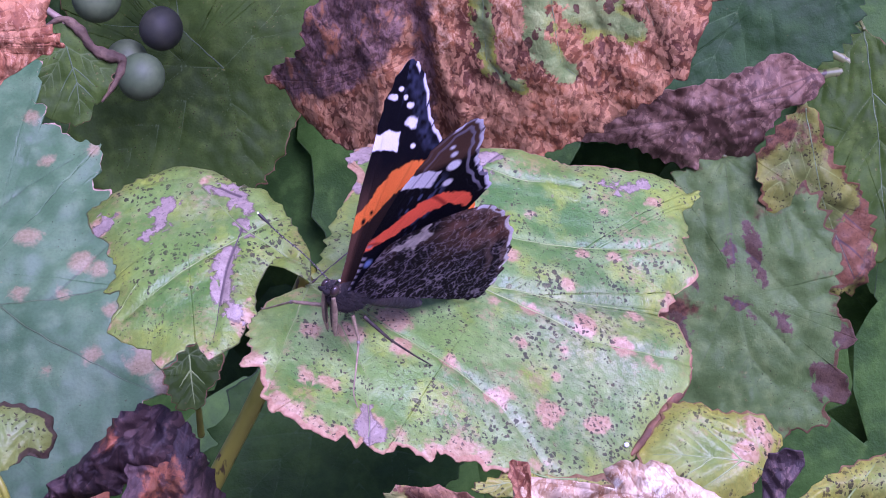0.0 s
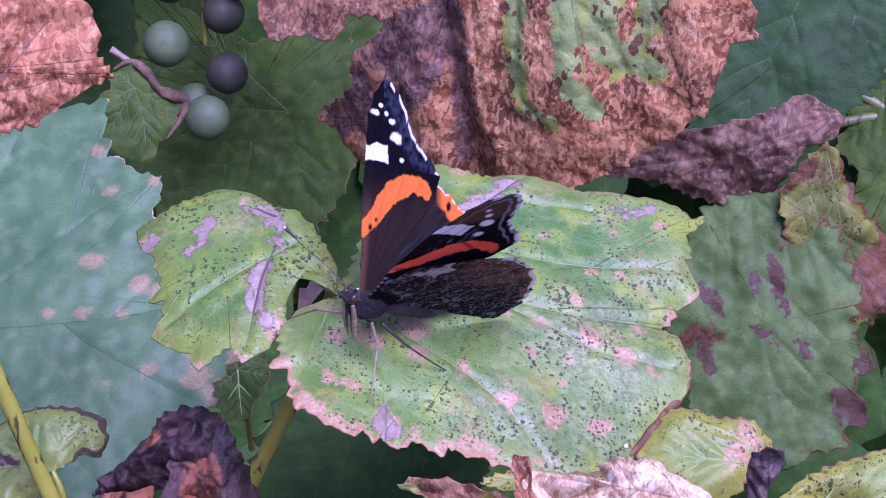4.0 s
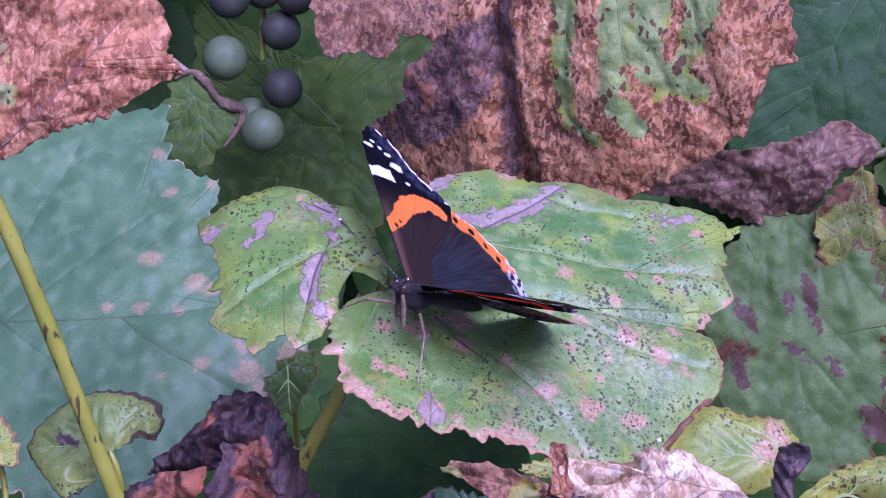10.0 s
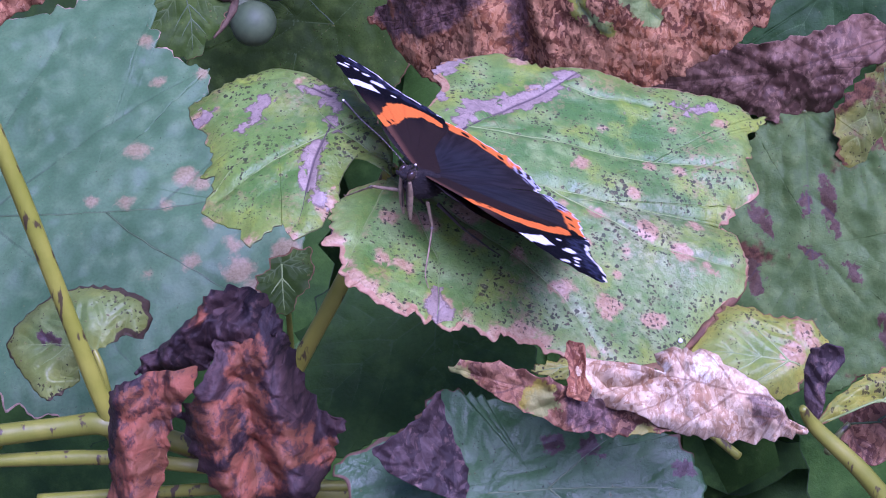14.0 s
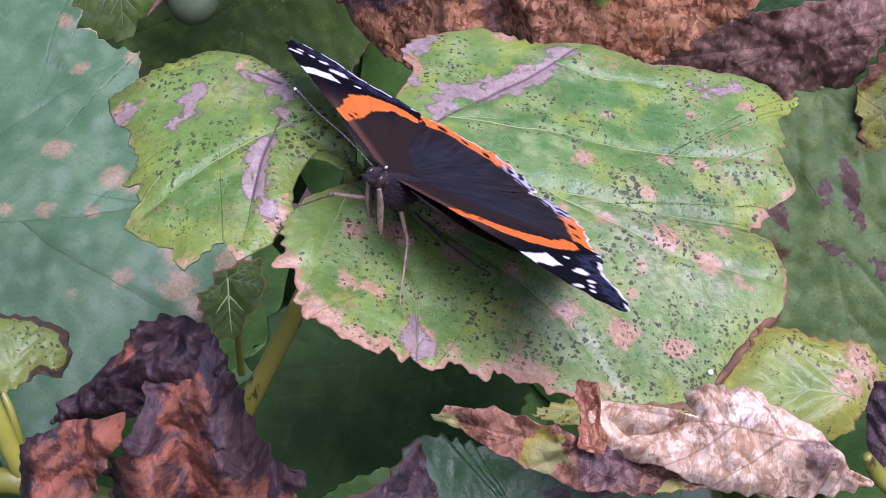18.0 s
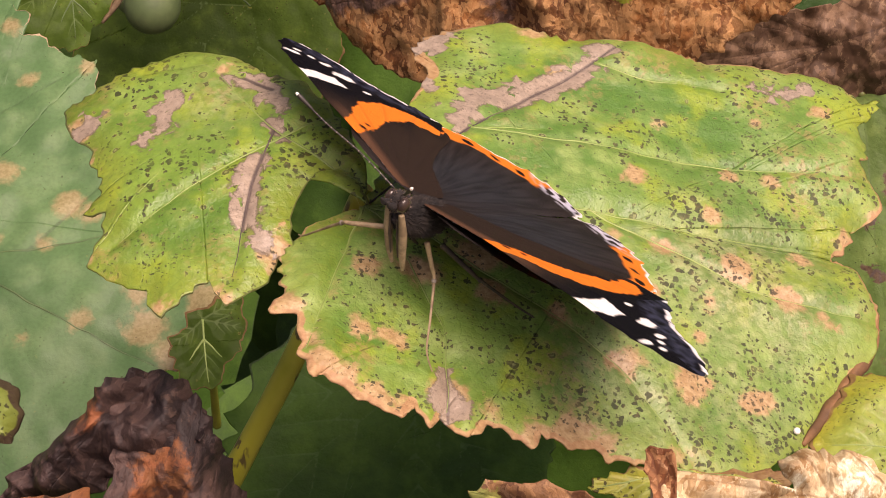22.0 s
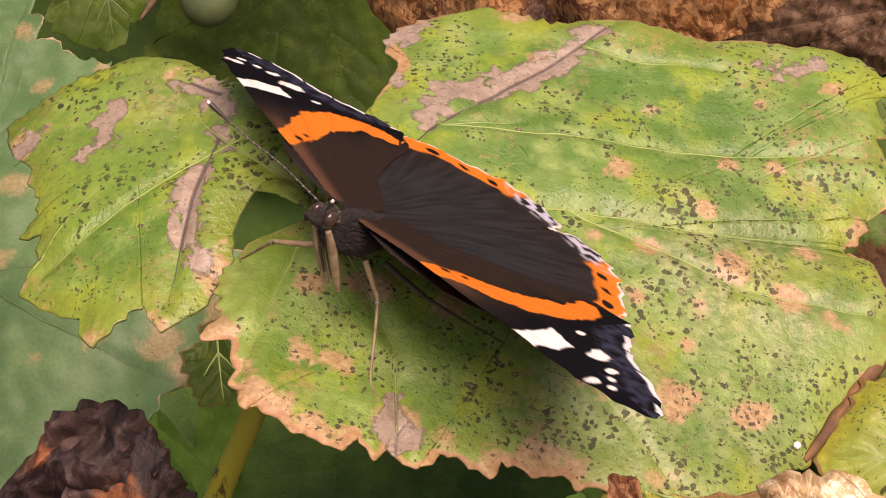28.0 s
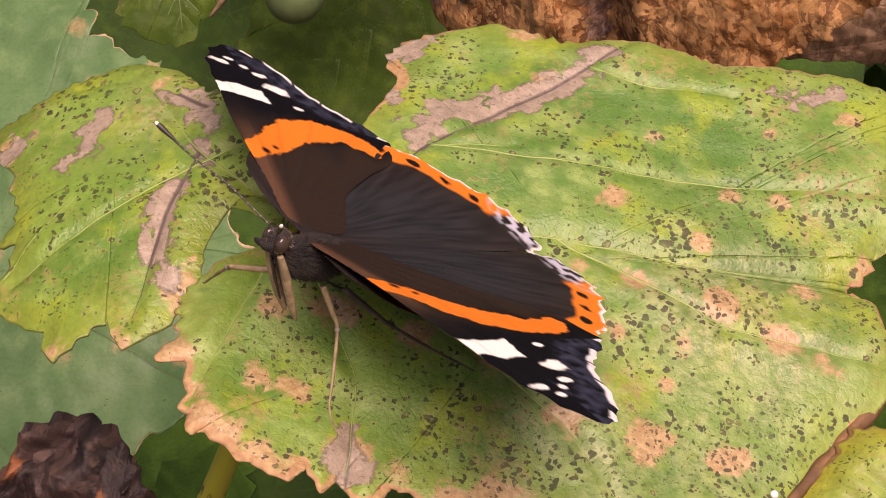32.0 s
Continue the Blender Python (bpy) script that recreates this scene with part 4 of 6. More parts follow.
CURLGREEN = sheet((7.6, 14.6, -7.0), (0.102, -0.82, 0.564), (-0.03, 0.0, -0.03),
    [(-1.19, -0.89), (-0.57, -0.07), (0.04, 0.48), (0.61, -0.6), (0.93, -1.15), (1.53, -1.83), (1.84, -3.09), (1.36, -4.08), (0.51, -4.08), (-0.22, -3.72), (-0.64, -3.02), (-0.91, -2.12)])
CURLBAND = sheet((6.0, 15.0, -6.0), (0.0, -0.8, 0.6), (0.0, 0.0, -0.2),
    [(-4.07, -1.32), (-3.58, -0.63), (-2.51, -0.24), (-1.43, -0.28), (-0.37, -0.03), (0.43, 0.25), (1.1, 0.56), (1.53, 0.29), (2.08, -0.05), (1.8, -0.56), (1.14, -0.7), (0.68, -1.39), (0.37, -1.83), (-0.23, -2.09), (-0.91, -2.1), (-1.62, -1.9), (-2.46, -1.5)])
BGLEFT = sheet((-6.8, 26.6, -14.3), (0.0, -0.707, 0.707), (-0.01, 0.0, -0.01),
    [(-4.76, 4.31), (-2.91, 3.19), (-1.8, 2.45), (-1.09, 2.27), (0.68, 2.83), (2.79, 3.22), (3.52, 1.97), (2.5, -0.02), (1.84, -2.15), (0.8, -3.57), (-1.66, -3.95), (-4, -3.26), (-4.57, -1.67), (-3.9, 0.29), (-4.68, 2.11)])
BGRIGHT = sheet((8.0, 22.0, -9.0), (0.0, -0.756, 0.655), (-0.01, 0.0, -0.01),
    [(-3.4, -2.48), (-2.5, -0.27), (-1.89, 1.62), (-0.97, 2.89), (1.21, 3.22), (2.77, 1.65), (2.16, -0.87), (0.63, -2.13), (-0.91, -3.09), (-2.46, -3.1)])
UNDER = sheet((-2.0, 5.0, -6.0), (0.0, -0.503, 0.865), (-0.01, 0.0, -0.01),
    [(-3.55, -1.6), (-3.15, -0.28), (-2.38, 0.83), (-0.48, 0.35), (1.41, -0.34), (1.54, -1.29), (0.98, -2.01), (-0.38, -2.39), (-1.3, -2.52), (-2.43, -3.12), (-3.38, -2.54)])
LOW = sheet((-0.5, -1.5, -2.2), (0.0, -0.447, 0.894), (-0.03, 0.0, -0.03),
    [(-3.37, -1.01), (-2.86, -0.71), (-2.09, -0.32), (-1.62, 0.29), (-0.53, 0.13), (0.45, -0.21), (1.53, -0.37), (2.4, -0.34), (2.79, -0.79), (2.99, -1.27), (2.21, -2.19), (0.49, -2.55), (-1.43, -2.39), (-2.81, -1.79)])
FRAG = sheet((-9.0, 17.0, -7.5), (0.198, -0.741, 0.642), (-0.03, 0.0, -0.02),
    [(-1.3, 0.62), (-1.0, 1.45), (-0.58, 1.6), (-0.21, 1.35), (0.08, 0.95), (0.45, 0.74), (0.75, 0.6), (0.62, 0.2), (0.28, -0.32), (-0.19, -0.85), (-0.93, -0.8), (-1.3, -0.3)])
BROWNTOP = sheet((-5.05, 22.0, -7.42), (0.1, -0.75, 0.65), (-0.05, 0.0, -0.05),
    [(-1.8, 2.4), (-1.85, 1.26), (-1.71, 0.0), (-1.39, -0.86), (-0.46, -0.63), (0.32, -0.85), (0.78, -0.14), (1.89, -0.26), (2.2, 0.3), (2.67, 1.36), (2.2, 2.6), (0.2, 3.0)])
BROWNLOW = sheet((5.33, -1.9, -2.07), (-0.1, -0.6, 0.8), (-0.1, 0.0, -0.1),
    [(-0.66, 0.2), (-0.18, 0.64), (0.39, 0.54), (1.1, 0.3), (1.2, -0.05), (0.45, 0.0), (0.33, -0.23), (-0.14, -0.65), (-0.52, -0.43)])
SHADERIGHT = sheet((10.16, 24.0, -14.08), (-0.15, -0.7, 0.7), (0, 0, 0),
    [(-0.74, 2.01), (-0.17, 1.17), (-0.65, 0.17), (0.01, -0.66), (-0.48, -1.82), (0.09, -2.49), (0.34, -4.13), (1.63, -4.29), (2.58, -1.99), (2.25, 1.31), (0.64, 2.49)])
LOWPURPLE = sheet((-2.2, -2.4, -1.1), (0.298, -0.745, 0.596), (0, 0, 0),
    [(-0.92, -0.85), (-0.49, -0.55), (-0.15, -0.32), (0.2, 0.1), (0.4, -0.48), (0.69, -1.24), (0.65, -1.72), (-0.09, -1.51), (-0.67, -1.21)])


# the leaf on which the butterfly sits
spotted_leaf = thing("vine_leaf", "green spotted vine leaf with tan blotches and scorched margin", "leaf", place(MAIN, -3.4, 0.0) * CM)
blade("blade", MAIN, M_MAIN, spotted_leaf, (-3.55, 0.07), MAIN_VEIN, centre=(-0.6, 0.4), around=900, rings=110, teeth=0.07, pitch=0.30, ripple=0.05, smooth=0.15,
      blotches=MAIN_BLOTCH, dead=[(MAIN_DEAD1[0], 0.15), (MAIN_DEAD2[0], 0.10), (MAIN_DEAD3[0], 0.16), (MAIN_DEAD4[0], 0.10), (MAIN_DEAD5[0], 0.14), ([(-2.72, -2.40), (-2.60, -2.85)], 0.16), ([(-2.83, 2.62), (-2.70, 2.45)], 0.12), ([(-2.5, 2.0), (-2.3, 2.1)], 0.12)],
      curl=0.12, curl_width=0.35, seed=3, ribs=9, rib_width=0.016, dead_ribs=(0,), pale_fields=[(1.0, -0.2, 2.1), (-0.3, -1.9, 1.6), (0.8, -1.6, 1.6)],
      fold=lambda u, v: -0.10 * np.exp(-((v - 0.55 - 0.05 * u) / 0.35) ** 2) * np.clip((u + 1.5) / 2, 0, 1) + 0.05 * np.sin(v * 2.2 + u))
blade("lobe", LOBE, M_LOBE, spotted_leaf, (1.95, -0.82), LOBE_VEIN, centre=(0.0, 0.0), around=600, rings=80, teeth=0.05, pitch=0.30, ripple=0.05, smooth=0.15,
      blotches=[(-1.55, 0.45, 0.2), (-1.38, -0.02, 0.14), (0.98, -1.8, 0.24), (0.4, -2.35, 0.13), (-0.33, -2.45, 0.12), (-1.2, 0.6, 0.08), (1.0, -1.4, 0.1), (0.2, 1.1, 0.1), (-1.25, -1.65, 0.06)], pale_fields=[(0.2, 0.6, 1.2)], dead=[(LOBE_DEAD1[0], 0.12), (LOBE_DEAD2[0], 0.11), (LOBE_DEAD3[0], 0.09), (LOBE_DEAD4[0], 0.10), (LOBE_DEAD5[0], 0.12), ([(0.72, 0.9), (0.9, 0.36)], 0.13)],
      curl=0.15, curl_width=0.4, seed=4, ribs=3, rib_width=0.015, dead_ribs=(1,))
rod("petiole", [(-2.95, 0.9, 0.95), (-3.1, 1.3, 0.5), (-3.86, 1.01, -1.5), (-4.83, 0.56, -3.45), (-5.6, 0.2, -5.2)], [0.10, 0.13, 0.145, 0.16, 0.18], M_PETIOLE, spotted_leaf,
    "yellow-green stalk with dark scars", spotted_leaf.location, wobble=0.05)

rod("curled_rim", [place(MAIN, 2.88, -0.05, -0.06), place(MAIN, 2.76, -0.57, -0.08), place(MAIN, 2.40, -1.10, -0.10), place(MAIN, 2.08, -1.60, -0.10), place(MAIN, 1.72, -2.12, -0.08)],
    [0.02, 0.07, 0.09, 0.08, 0.03], M_SCORCH, spotted_leaf, "dark brown rolled rim", spotted_leaf.location, wobble=0.25)
egg = thing("insect_egg", "tiny white insect egg on the leaf", "egg", place(MAIN, 1.61, -2.02) * CM)
bead = bmesh.new()
bmesh.ops.create_uvsphere(bead, u_segments=16, v_segments=10, radius=0.00042)
for f in bead.faces:
    f.smooth = True
part("shell", bead, M_EGG, egg)

big_leaf = thing("vine_leaf", "broad blue-green vine leaf with a few pink spots", "leaf", place(BIG, -1.5, -2.5) * CM)
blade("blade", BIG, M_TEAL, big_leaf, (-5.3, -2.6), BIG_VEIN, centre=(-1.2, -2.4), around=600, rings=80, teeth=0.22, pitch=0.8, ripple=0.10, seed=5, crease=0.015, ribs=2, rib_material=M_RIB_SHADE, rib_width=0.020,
      blotches=[(-0.28, -1.66, 0.24), (0.85, -2.25, 0.26), (1.2, -2.4, 0.2), (-0.4, -2.9, 0.16), (0.0, 0.24, 0.12), (1.12, -4.36, 0.16), (0.2, -4.7, 0.1), (2.2, -4.5, 0.32), (2.65, -4.9, 0.3), (3.2, -4.1, 0.35), (3.1, -4.7, 0.25), (2.0, -3.9, 0.16), (-1.15, -2.9, 0.12), (-0.45, 1.3, 0.16), (0.95, 0.45, 0.14), (1.5, -3.4, 0.14), (2.7, -5.25, 0.2), (0.5, -3.0, 0.1)])

BROWN_VEIN = [[(-0.75, 4.4), (-0.8, 2.61), (-0.8, 1.29), (-0.71, 0.34), (-0.02, -0.27)], [(0.1, 4.5), (0.46, 2.75), (0.72, 1.61), (0.97, 0.42), (1.37, 0.05)], [(1.6, 4.4), (2.3, 2.6), (2.9, 1.2)], [(-1.9, 3.2), (-1.78, 1.42), (-1.61, 0.2), (-1.4, -0.4)], [(0.46, 2.75), (1.3, 2.0), (1.8, 0.9)], [(-3.0, 3.0), (-4.0, 0.6), (-4.6, -0.8)], [(-2.6, 2.2), (-3.2, 0.0), (-3.4, -1.6)]]
brown_leaf = thing("vine_leaf", "large withered brown vine leaf with green streaks, hanging", "leaf", place(BROWN, 0, 3) * CM)
# the dead fields here paint the shade of the folded left side
blade("blade", BROWN, M_BROWN, brown_leaf, (-0.5, 4.6), BROWN_VEIN, ribs=3, rib_material=M_RIB_DARK, centre=(-0.3, 1.0), around=700, rings=90, teeth=0.12, pitch=0.5, ripple=0.10, crumple=0.07, seed=6, dead=[([(-5.8, -1.2), (-4.2, 0.2), (-2.9, 1.6)], 0.9), ([(-2.3, 3.0), (-2.2, -1.5)], 0.25)],
      streaks=[([(-0.9, 3.6), (-0.85, 1.9), (-0.8, 0.9), (-0.6, 0.2), (0.0, -0.12)], 0.19), ([(0.4, 3.8), (0.35, 2.0), (0.5, 1.0), (1.0, 0.25)], 0.25), ([(1.2, 3.8), (1.1, 2.2), (1.5, 1.3), (2.4, 1.3)], 0.36), ([(2.4, 3.9), (2.2, 2.4), (2.0, 1.9)], 0.34)],
      pale_fields=[(-1.7, 1.5, 0.35), (-1.65, 0.6, 0.3), (-0.3, 1.9, 0.4), (-0.2, 1.0, 0.3), (0.15, 0.4, 0.2), (1.43, 2.8, 0.4), (2.2, 2.1, 0.45), (3.2, 2.2, 0.4), (2.4, 0.9, 0.25), (-1.3, 2.4, 0.35), (0.0, 3.0, 0.3)],
      fold=lambda u, v: -0.7 * np.exp(-((u + 2.3 + 0.2 * v) / 0.5) ** 2) - 0.35 * np.clip(-u - 3.2, 0, 3) + 0.14 * np.sin(u * 2.1 + 0.4 * v) + 0.10 * fbm(u * 0.9, v * 0.35, 77, 2))

pink_leaf = thing("vine_leaf", "dry red-brown vine leaf with grey veins", "leaf", place(PINKBROWN, -0.9, -0.8) * CM)
blade("blade", PINKBROWN, M_PINK, pink_leaf, (-0.95, -0.85), centre=(0.0, 0.9), around=500, rings=70, teeth=0.10, pitch=0.4, ripple=0.12, crumple=0.15, seed=7,
      blotches=[(-0.8, 1.2, 0.25), (-0.7, 0.4, 0.2)], curl=0.3, curl_width=0.5, ribs=1, rib_material=M_RIB_BROWN)
rod("petiole", [(-10.0, 1.0, 3.45), (-10.04, 1.01, 3.2), (-9.29, 0.56, 0.45), (-8.27, -0.16, -3.57), (-8.0, -0.3, -4.3)], [0.11, 0.15, 0.16, 0.16, 0.17], M_PETIOLE, pink_leaf,
    "yellow-green stalk with dark scars", pink_leaf.location, wobble=0.05)

small_leaf = thing("vine_leaf", "small curled green vine leaf with brown edges", "leaf", place(SMALL, -0.3, -0.4) * CM)
blade("blade", SMALL, M_SMALL, small_leaf, (-0.25, -0.43), centre=(-0.6, 0.1), around=360, rings=50, teeth=0.06, pitch=0.3, ripple=0.08, curl=0.35, curl_width=0.4, seed=8, ribs=2, rib_width=0.015, dead=[([(-1.2, -0.1), (-0.9, -0.3)], 0.08)])
rod("petiole", [place(SMALL, -0.25, -0.43), (-8.3, 0.3, -3.3), (-8.15, 0.0, -4.2)], [0.05, 0.07, 0.09], M_STEM, small_leaf, "", small_leaf.location)

dead_leaf = thing("vine_leaf", "crumpled purple-brown dead vine leaf", "leaf", place(HOOD, 0, 0) * CM)
blade("tongue", TONGUE, M_DARK, dead_leaf, (-0.2, 1.4), centre=(-0.1, -0.6), around=520, rings=80, teeth=0.12, pitch=0.4, ripple=0.12, crumple=0.22, seed=9, wander=0.06, curl=0.3, curl_width=0.4,
      blotches=[(-0.25, 0.6, 0.25), (-0.2, 0.2, 0.3), (-0.1, -0.3, 0.3), (0.2, -0.8, 0.35), (0.5, -1.1, 0.4), (-0.7, -0.9, 0.35), (-0.9, -0.4, 0.2), (1.2, -1.3, 0.25), (0.0, -1.6, 0.5), (-0.4, -2.0, 0.5)],
      fold=lambda u, v: 0.22 * np.sin(u * 5.5 + v * 1.2) * np.clip(1.2 - v, 0.2, 1.4), label="hanging lobe, purple with orange-brown streaks")
blade("side_lobe", FLAPL, M_DARK, dead_leaf, (0.2, 1.2), centre=(-0.1, -0.2), around=400, rings=60, teeth=0.08, pitch=0.4, ripple=0.12, crumple=0.2, seed=29, wander=0.05, curl=0.25, curl_width=0.3,
      blotches=[(0.15, 0.1, 0.45), (-0.1, -0.5, 0.6), (0.4, 0.4, 0.3), (-0.2, -1.2, 0.7), (-0.4, -1.9, 0.7)], fold=lambda u, v: 0.15 * np.sin(u * 6 + v), label="hanging lobe, orange-brown")
blade("hood", HOOD, M_DARK, dead_leaf, (0.3, 0.5), centre=(-0.2, 0.2), around=460, rings=70, teeth=0.08, pitch=0.3, ripple=0.15, crumple=0.30, seed=30, wander=0.06, curl=0.35, curl_width=0.3,
      blotches=[(-0.75, 0.35, 0.16), (-0.6, 0.1, 0.12)], fold=lambda u, v: 0.12 * np.sin(u * 7 - v * 5), label="folded dark purple top")

rolled_leaf = thing("vine_leaf", "pale tan dry vine leaf rolled lengthwise", "leaf", place(FLAP, 1.5, -0.5) * CM)
blade("rolled_side", TROUGH, M_TROUGH, rolled_leaf, (1.9, -0.9), centre=(0.0, -0.3), around=460, rings=50, teeth=0.08, pitch=0.35, ripple=0.08, crumple=0.14, seed=31, wander=0.04,
      blotches=[(-1.5, 0.05, 0.16), (-0.2, -0.3, 0.2), (1.4, -0.85, 0.15)], dead=[([(0.3, -0.25), (0.8, -0.6)], 0.25)], label="brown outer side with yellow rim")
blade("flap", FLAP, M_PALE, rolled_leaf, (1.8, -0.5), centre=(0.2, -0.2), around=560, rings=70, teeth=0.06, pitch=0.45, ripple=0.14, crumple=0.17, seed=10, curl=0.3, curl_width=0.2, wander=0.06, crease=0.02, pale_fields=[(-0.5, 0.0, 0.2), (0.3, 0.05, 0.2)],
      dead=[([(1.0, -0.45), (1.35, -0.7)], 0.22)], label="pale crumpled upper side")
CURLTIP = sheet(place(FLAP, -1.76, -0.10, 0.03), (-0.35, -0.72, 0.60), (0.6, 0.0, 0.1),
    [(-0.16, -0.42), (-0.15, 0.02), (-0.24, 0.30), (-0.16, 0.46), (0.06, 0.44), (0.13, 0.22), (0.10, -0.08), (0.24, -0.28), (0.16, -0.48)])
blade("curled_tip", CURLTIP, M_PINK, rolled_leaf, (0.0, -0.4), centre=(0.0, 0.0), around=200, rings=30, teeth=0.03, ripple=0.04, crumple=0.08, seed=34, label="red-brown upturned tip")
rod("petiole", [place(FLAP, 1.75, -0.55), (4.02, -3.36, -0.61), (4.84, -3.63, -1.36), (5.8, -3.9, -2.6)], [0.06, 0.12, 0.15, 0.17], M_STEM, rolled_leaf, "yellow-green stalk", rolled_leaf.location)

yellow_leaf = thing("vine_leaf", "yellow-green vine leaf with pink-brown scorching", "leaf", place(YELLOW, 0, -0.5) * CM)
blade("blade", YELLOW, M_YELLOW, yellow_leaf, (0.7, -0.9), centre=(-0.3, -0.5), around=400, rings=60, teeth=0.06, pitch=0.35, ripple=0.06, curl=0.3, curl_width=0.4, seed=11, ribs=4,
      blotches=[(0.3, -0.25, 0.22), (0.15, -0.7, 0.25), (0.5, -0.5, 0.2)])

blade("dry_lobe", PURPLECURL, M_PURPLE, yellow_leaf, (0.1, -0.8), centre=(0.0, -0.1), around=240, rings=40, teeth=0.04, ripple=0.05, crumple=0.08, seed=33, label="dry purple-grey curled lobe")
low_leaf = thing("vine_leaf", "curled green vine leaf with brown rim", "leaf", place(RIGHTLOW, 0, 0) * CM)
blade("blade", RIGHTLOW, M_YELLOW, low_leaf, (-1.35, -0.4), centre=(0.4, 0.3), around=400, rings=50, teeth=0.06, pitch=0.35, ripple=0.08, curl=0.3, curl_width=0.3, seed=12, ribs=4)

olive_leaf = thing("vine_leaf", "olive green vine leaf with brown holes and rim", "leaf", place(OLIVE, 0, 2) * CM)
blade("blade", OLIVE, M_OLIVE, olive_leaf, (-1.2, 3.2), centre=(-0.8, 0.0), around=500, rings=60, teeth=0.18, pitch=0.6, ripple=0.15, seed=13, ribs=0, crease=0.02,
      dead=[([(-1.24, -0.05), (-0.77, -0.32), (-0.6, -0.5)], 0.07), ([(-0.15, -0.4), (0.12, -0.8)], 0.10), ([(-2.4, -0.45), (-2.25, -1.05)], 0.16), ([(-1.13, 1.35), (-1.1, 0.75)], 0.09), ([(0.85, -1.75), (1.3, -2.4)], 0.28), ([(-2.45, 1.0), (-1.95, 0.3)], 0.14), ([(-0.75, 1.6), (-0.4, 0.3)], 0.12), ([(1.4, -0.75), (1.5, -1.25)], 0.2)])

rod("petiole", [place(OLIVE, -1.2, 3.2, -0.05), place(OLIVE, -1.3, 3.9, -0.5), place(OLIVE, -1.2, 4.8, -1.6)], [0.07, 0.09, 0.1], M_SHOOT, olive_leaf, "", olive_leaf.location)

hanging_leaf = thing("vine_leaf", "yellowing vine leaf with brown rim, hanging", "leaf", place(CURLGREEN, 0, 0) * CM)
blade("blade", CURLGREEN, M_HANG, hanging_leaf, (0.0, 0.3), centre=(0.2, -1.8), around=420, rings=50, teeth=0.18, pitch=0.5, ripple=0.2, seed=14, ribs=1, crease=0.02, dead=[([(1.5, -2.3), (0.9, -3.3), (0.3, -3.5)], 0.45), ([(1.5, -1.4), (1.8, -2.2)], 0.22), ([(-0.9, -2.2), (-0.5, -3.2)], 0.2)], rib_width=0.015, rib_material=M_RIB_DARK)
blade("rolled_edge", CURLBAND, M_GREY, hanging_leaf, (1.8, 0.0), centre=(-0.6, -0.9), around=420, rings=50, teeth=0.08, pitch=0.4, ripple=0.2, crumple=0.14, seed=15, label="brown dry rolled part of the leaf")

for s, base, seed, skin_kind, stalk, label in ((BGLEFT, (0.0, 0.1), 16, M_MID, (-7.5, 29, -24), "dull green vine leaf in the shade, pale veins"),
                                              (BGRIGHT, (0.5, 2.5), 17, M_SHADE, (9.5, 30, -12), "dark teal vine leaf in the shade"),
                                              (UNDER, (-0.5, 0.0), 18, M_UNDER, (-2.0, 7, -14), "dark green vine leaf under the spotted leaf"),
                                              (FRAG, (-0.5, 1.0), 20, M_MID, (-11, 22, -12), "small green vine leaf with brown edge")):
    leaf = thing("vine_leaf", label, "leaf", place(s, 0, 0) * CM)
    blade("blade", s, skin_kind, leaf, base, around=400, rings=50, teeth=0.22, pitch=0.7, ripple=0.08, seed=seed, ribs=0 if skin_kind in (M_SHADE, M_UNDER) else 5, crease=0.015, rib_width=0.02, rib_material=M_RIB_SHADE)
    start = place(s, *base, -0.05)
    rod("petiole", [start, start * 0.6 + np.array(stalk) * 0.4 + np.array([0, 0.3, -0.3]), stalk], [0.07, 0.09, 0.11], M_STEM, leaf, "", leaf.location)

    if s is FRAG:
        rod("rolled_rim", [place(FRAG, *p, 0.05) for p in ((-1.0, 1.45), (-0.58, 1.66), (-0.21, 1.40), (0.08, 1.0), (0.45, 0.78), (0.80, 0.66), (0.66, 0.2), (0.3, -0.32))], [0.04, 0.08, 0.14, 0.10, 0.16, 0.12, 0.08, 0.03],
            M_DRYRIM, leaf, "pale pink-brown dry rolled rim", leaf.location, wobble=0.22)

for s, base, seed, skin_kind, stalk, label in ((BROWNTOP, (0.3, 2.6), 51, M_TROUGH, (-5.0, 27, -6), "dry brown vine leaf in the shade"),
                                              (BROWNLOW, (-0.5, 0.1), 52, M_TROUGH, (4.4, -2.6, -1.9), "small dry brown vine leaf below the rolled leaf"),
                                              (SHADERIGHT, (1.2, 2.2), 53, M_MID, (11, 28, -12), "dull green vine leaf in the shade at the vine's side")):
    leaf = thing("vine_leaf", label, "leaf", place(s, 0, 0) * CM)
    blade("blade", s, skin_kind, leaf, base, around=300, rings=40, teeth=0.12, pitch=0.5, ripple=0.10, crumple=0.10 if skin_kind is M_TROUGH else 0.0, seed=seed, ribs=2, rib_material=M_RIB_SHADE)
    start = place(s, *base, -0.03)
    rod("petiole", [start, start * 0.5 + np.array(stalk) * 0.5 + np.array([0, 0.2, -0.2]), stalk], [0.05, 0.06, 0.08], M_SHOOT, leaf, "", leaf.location)

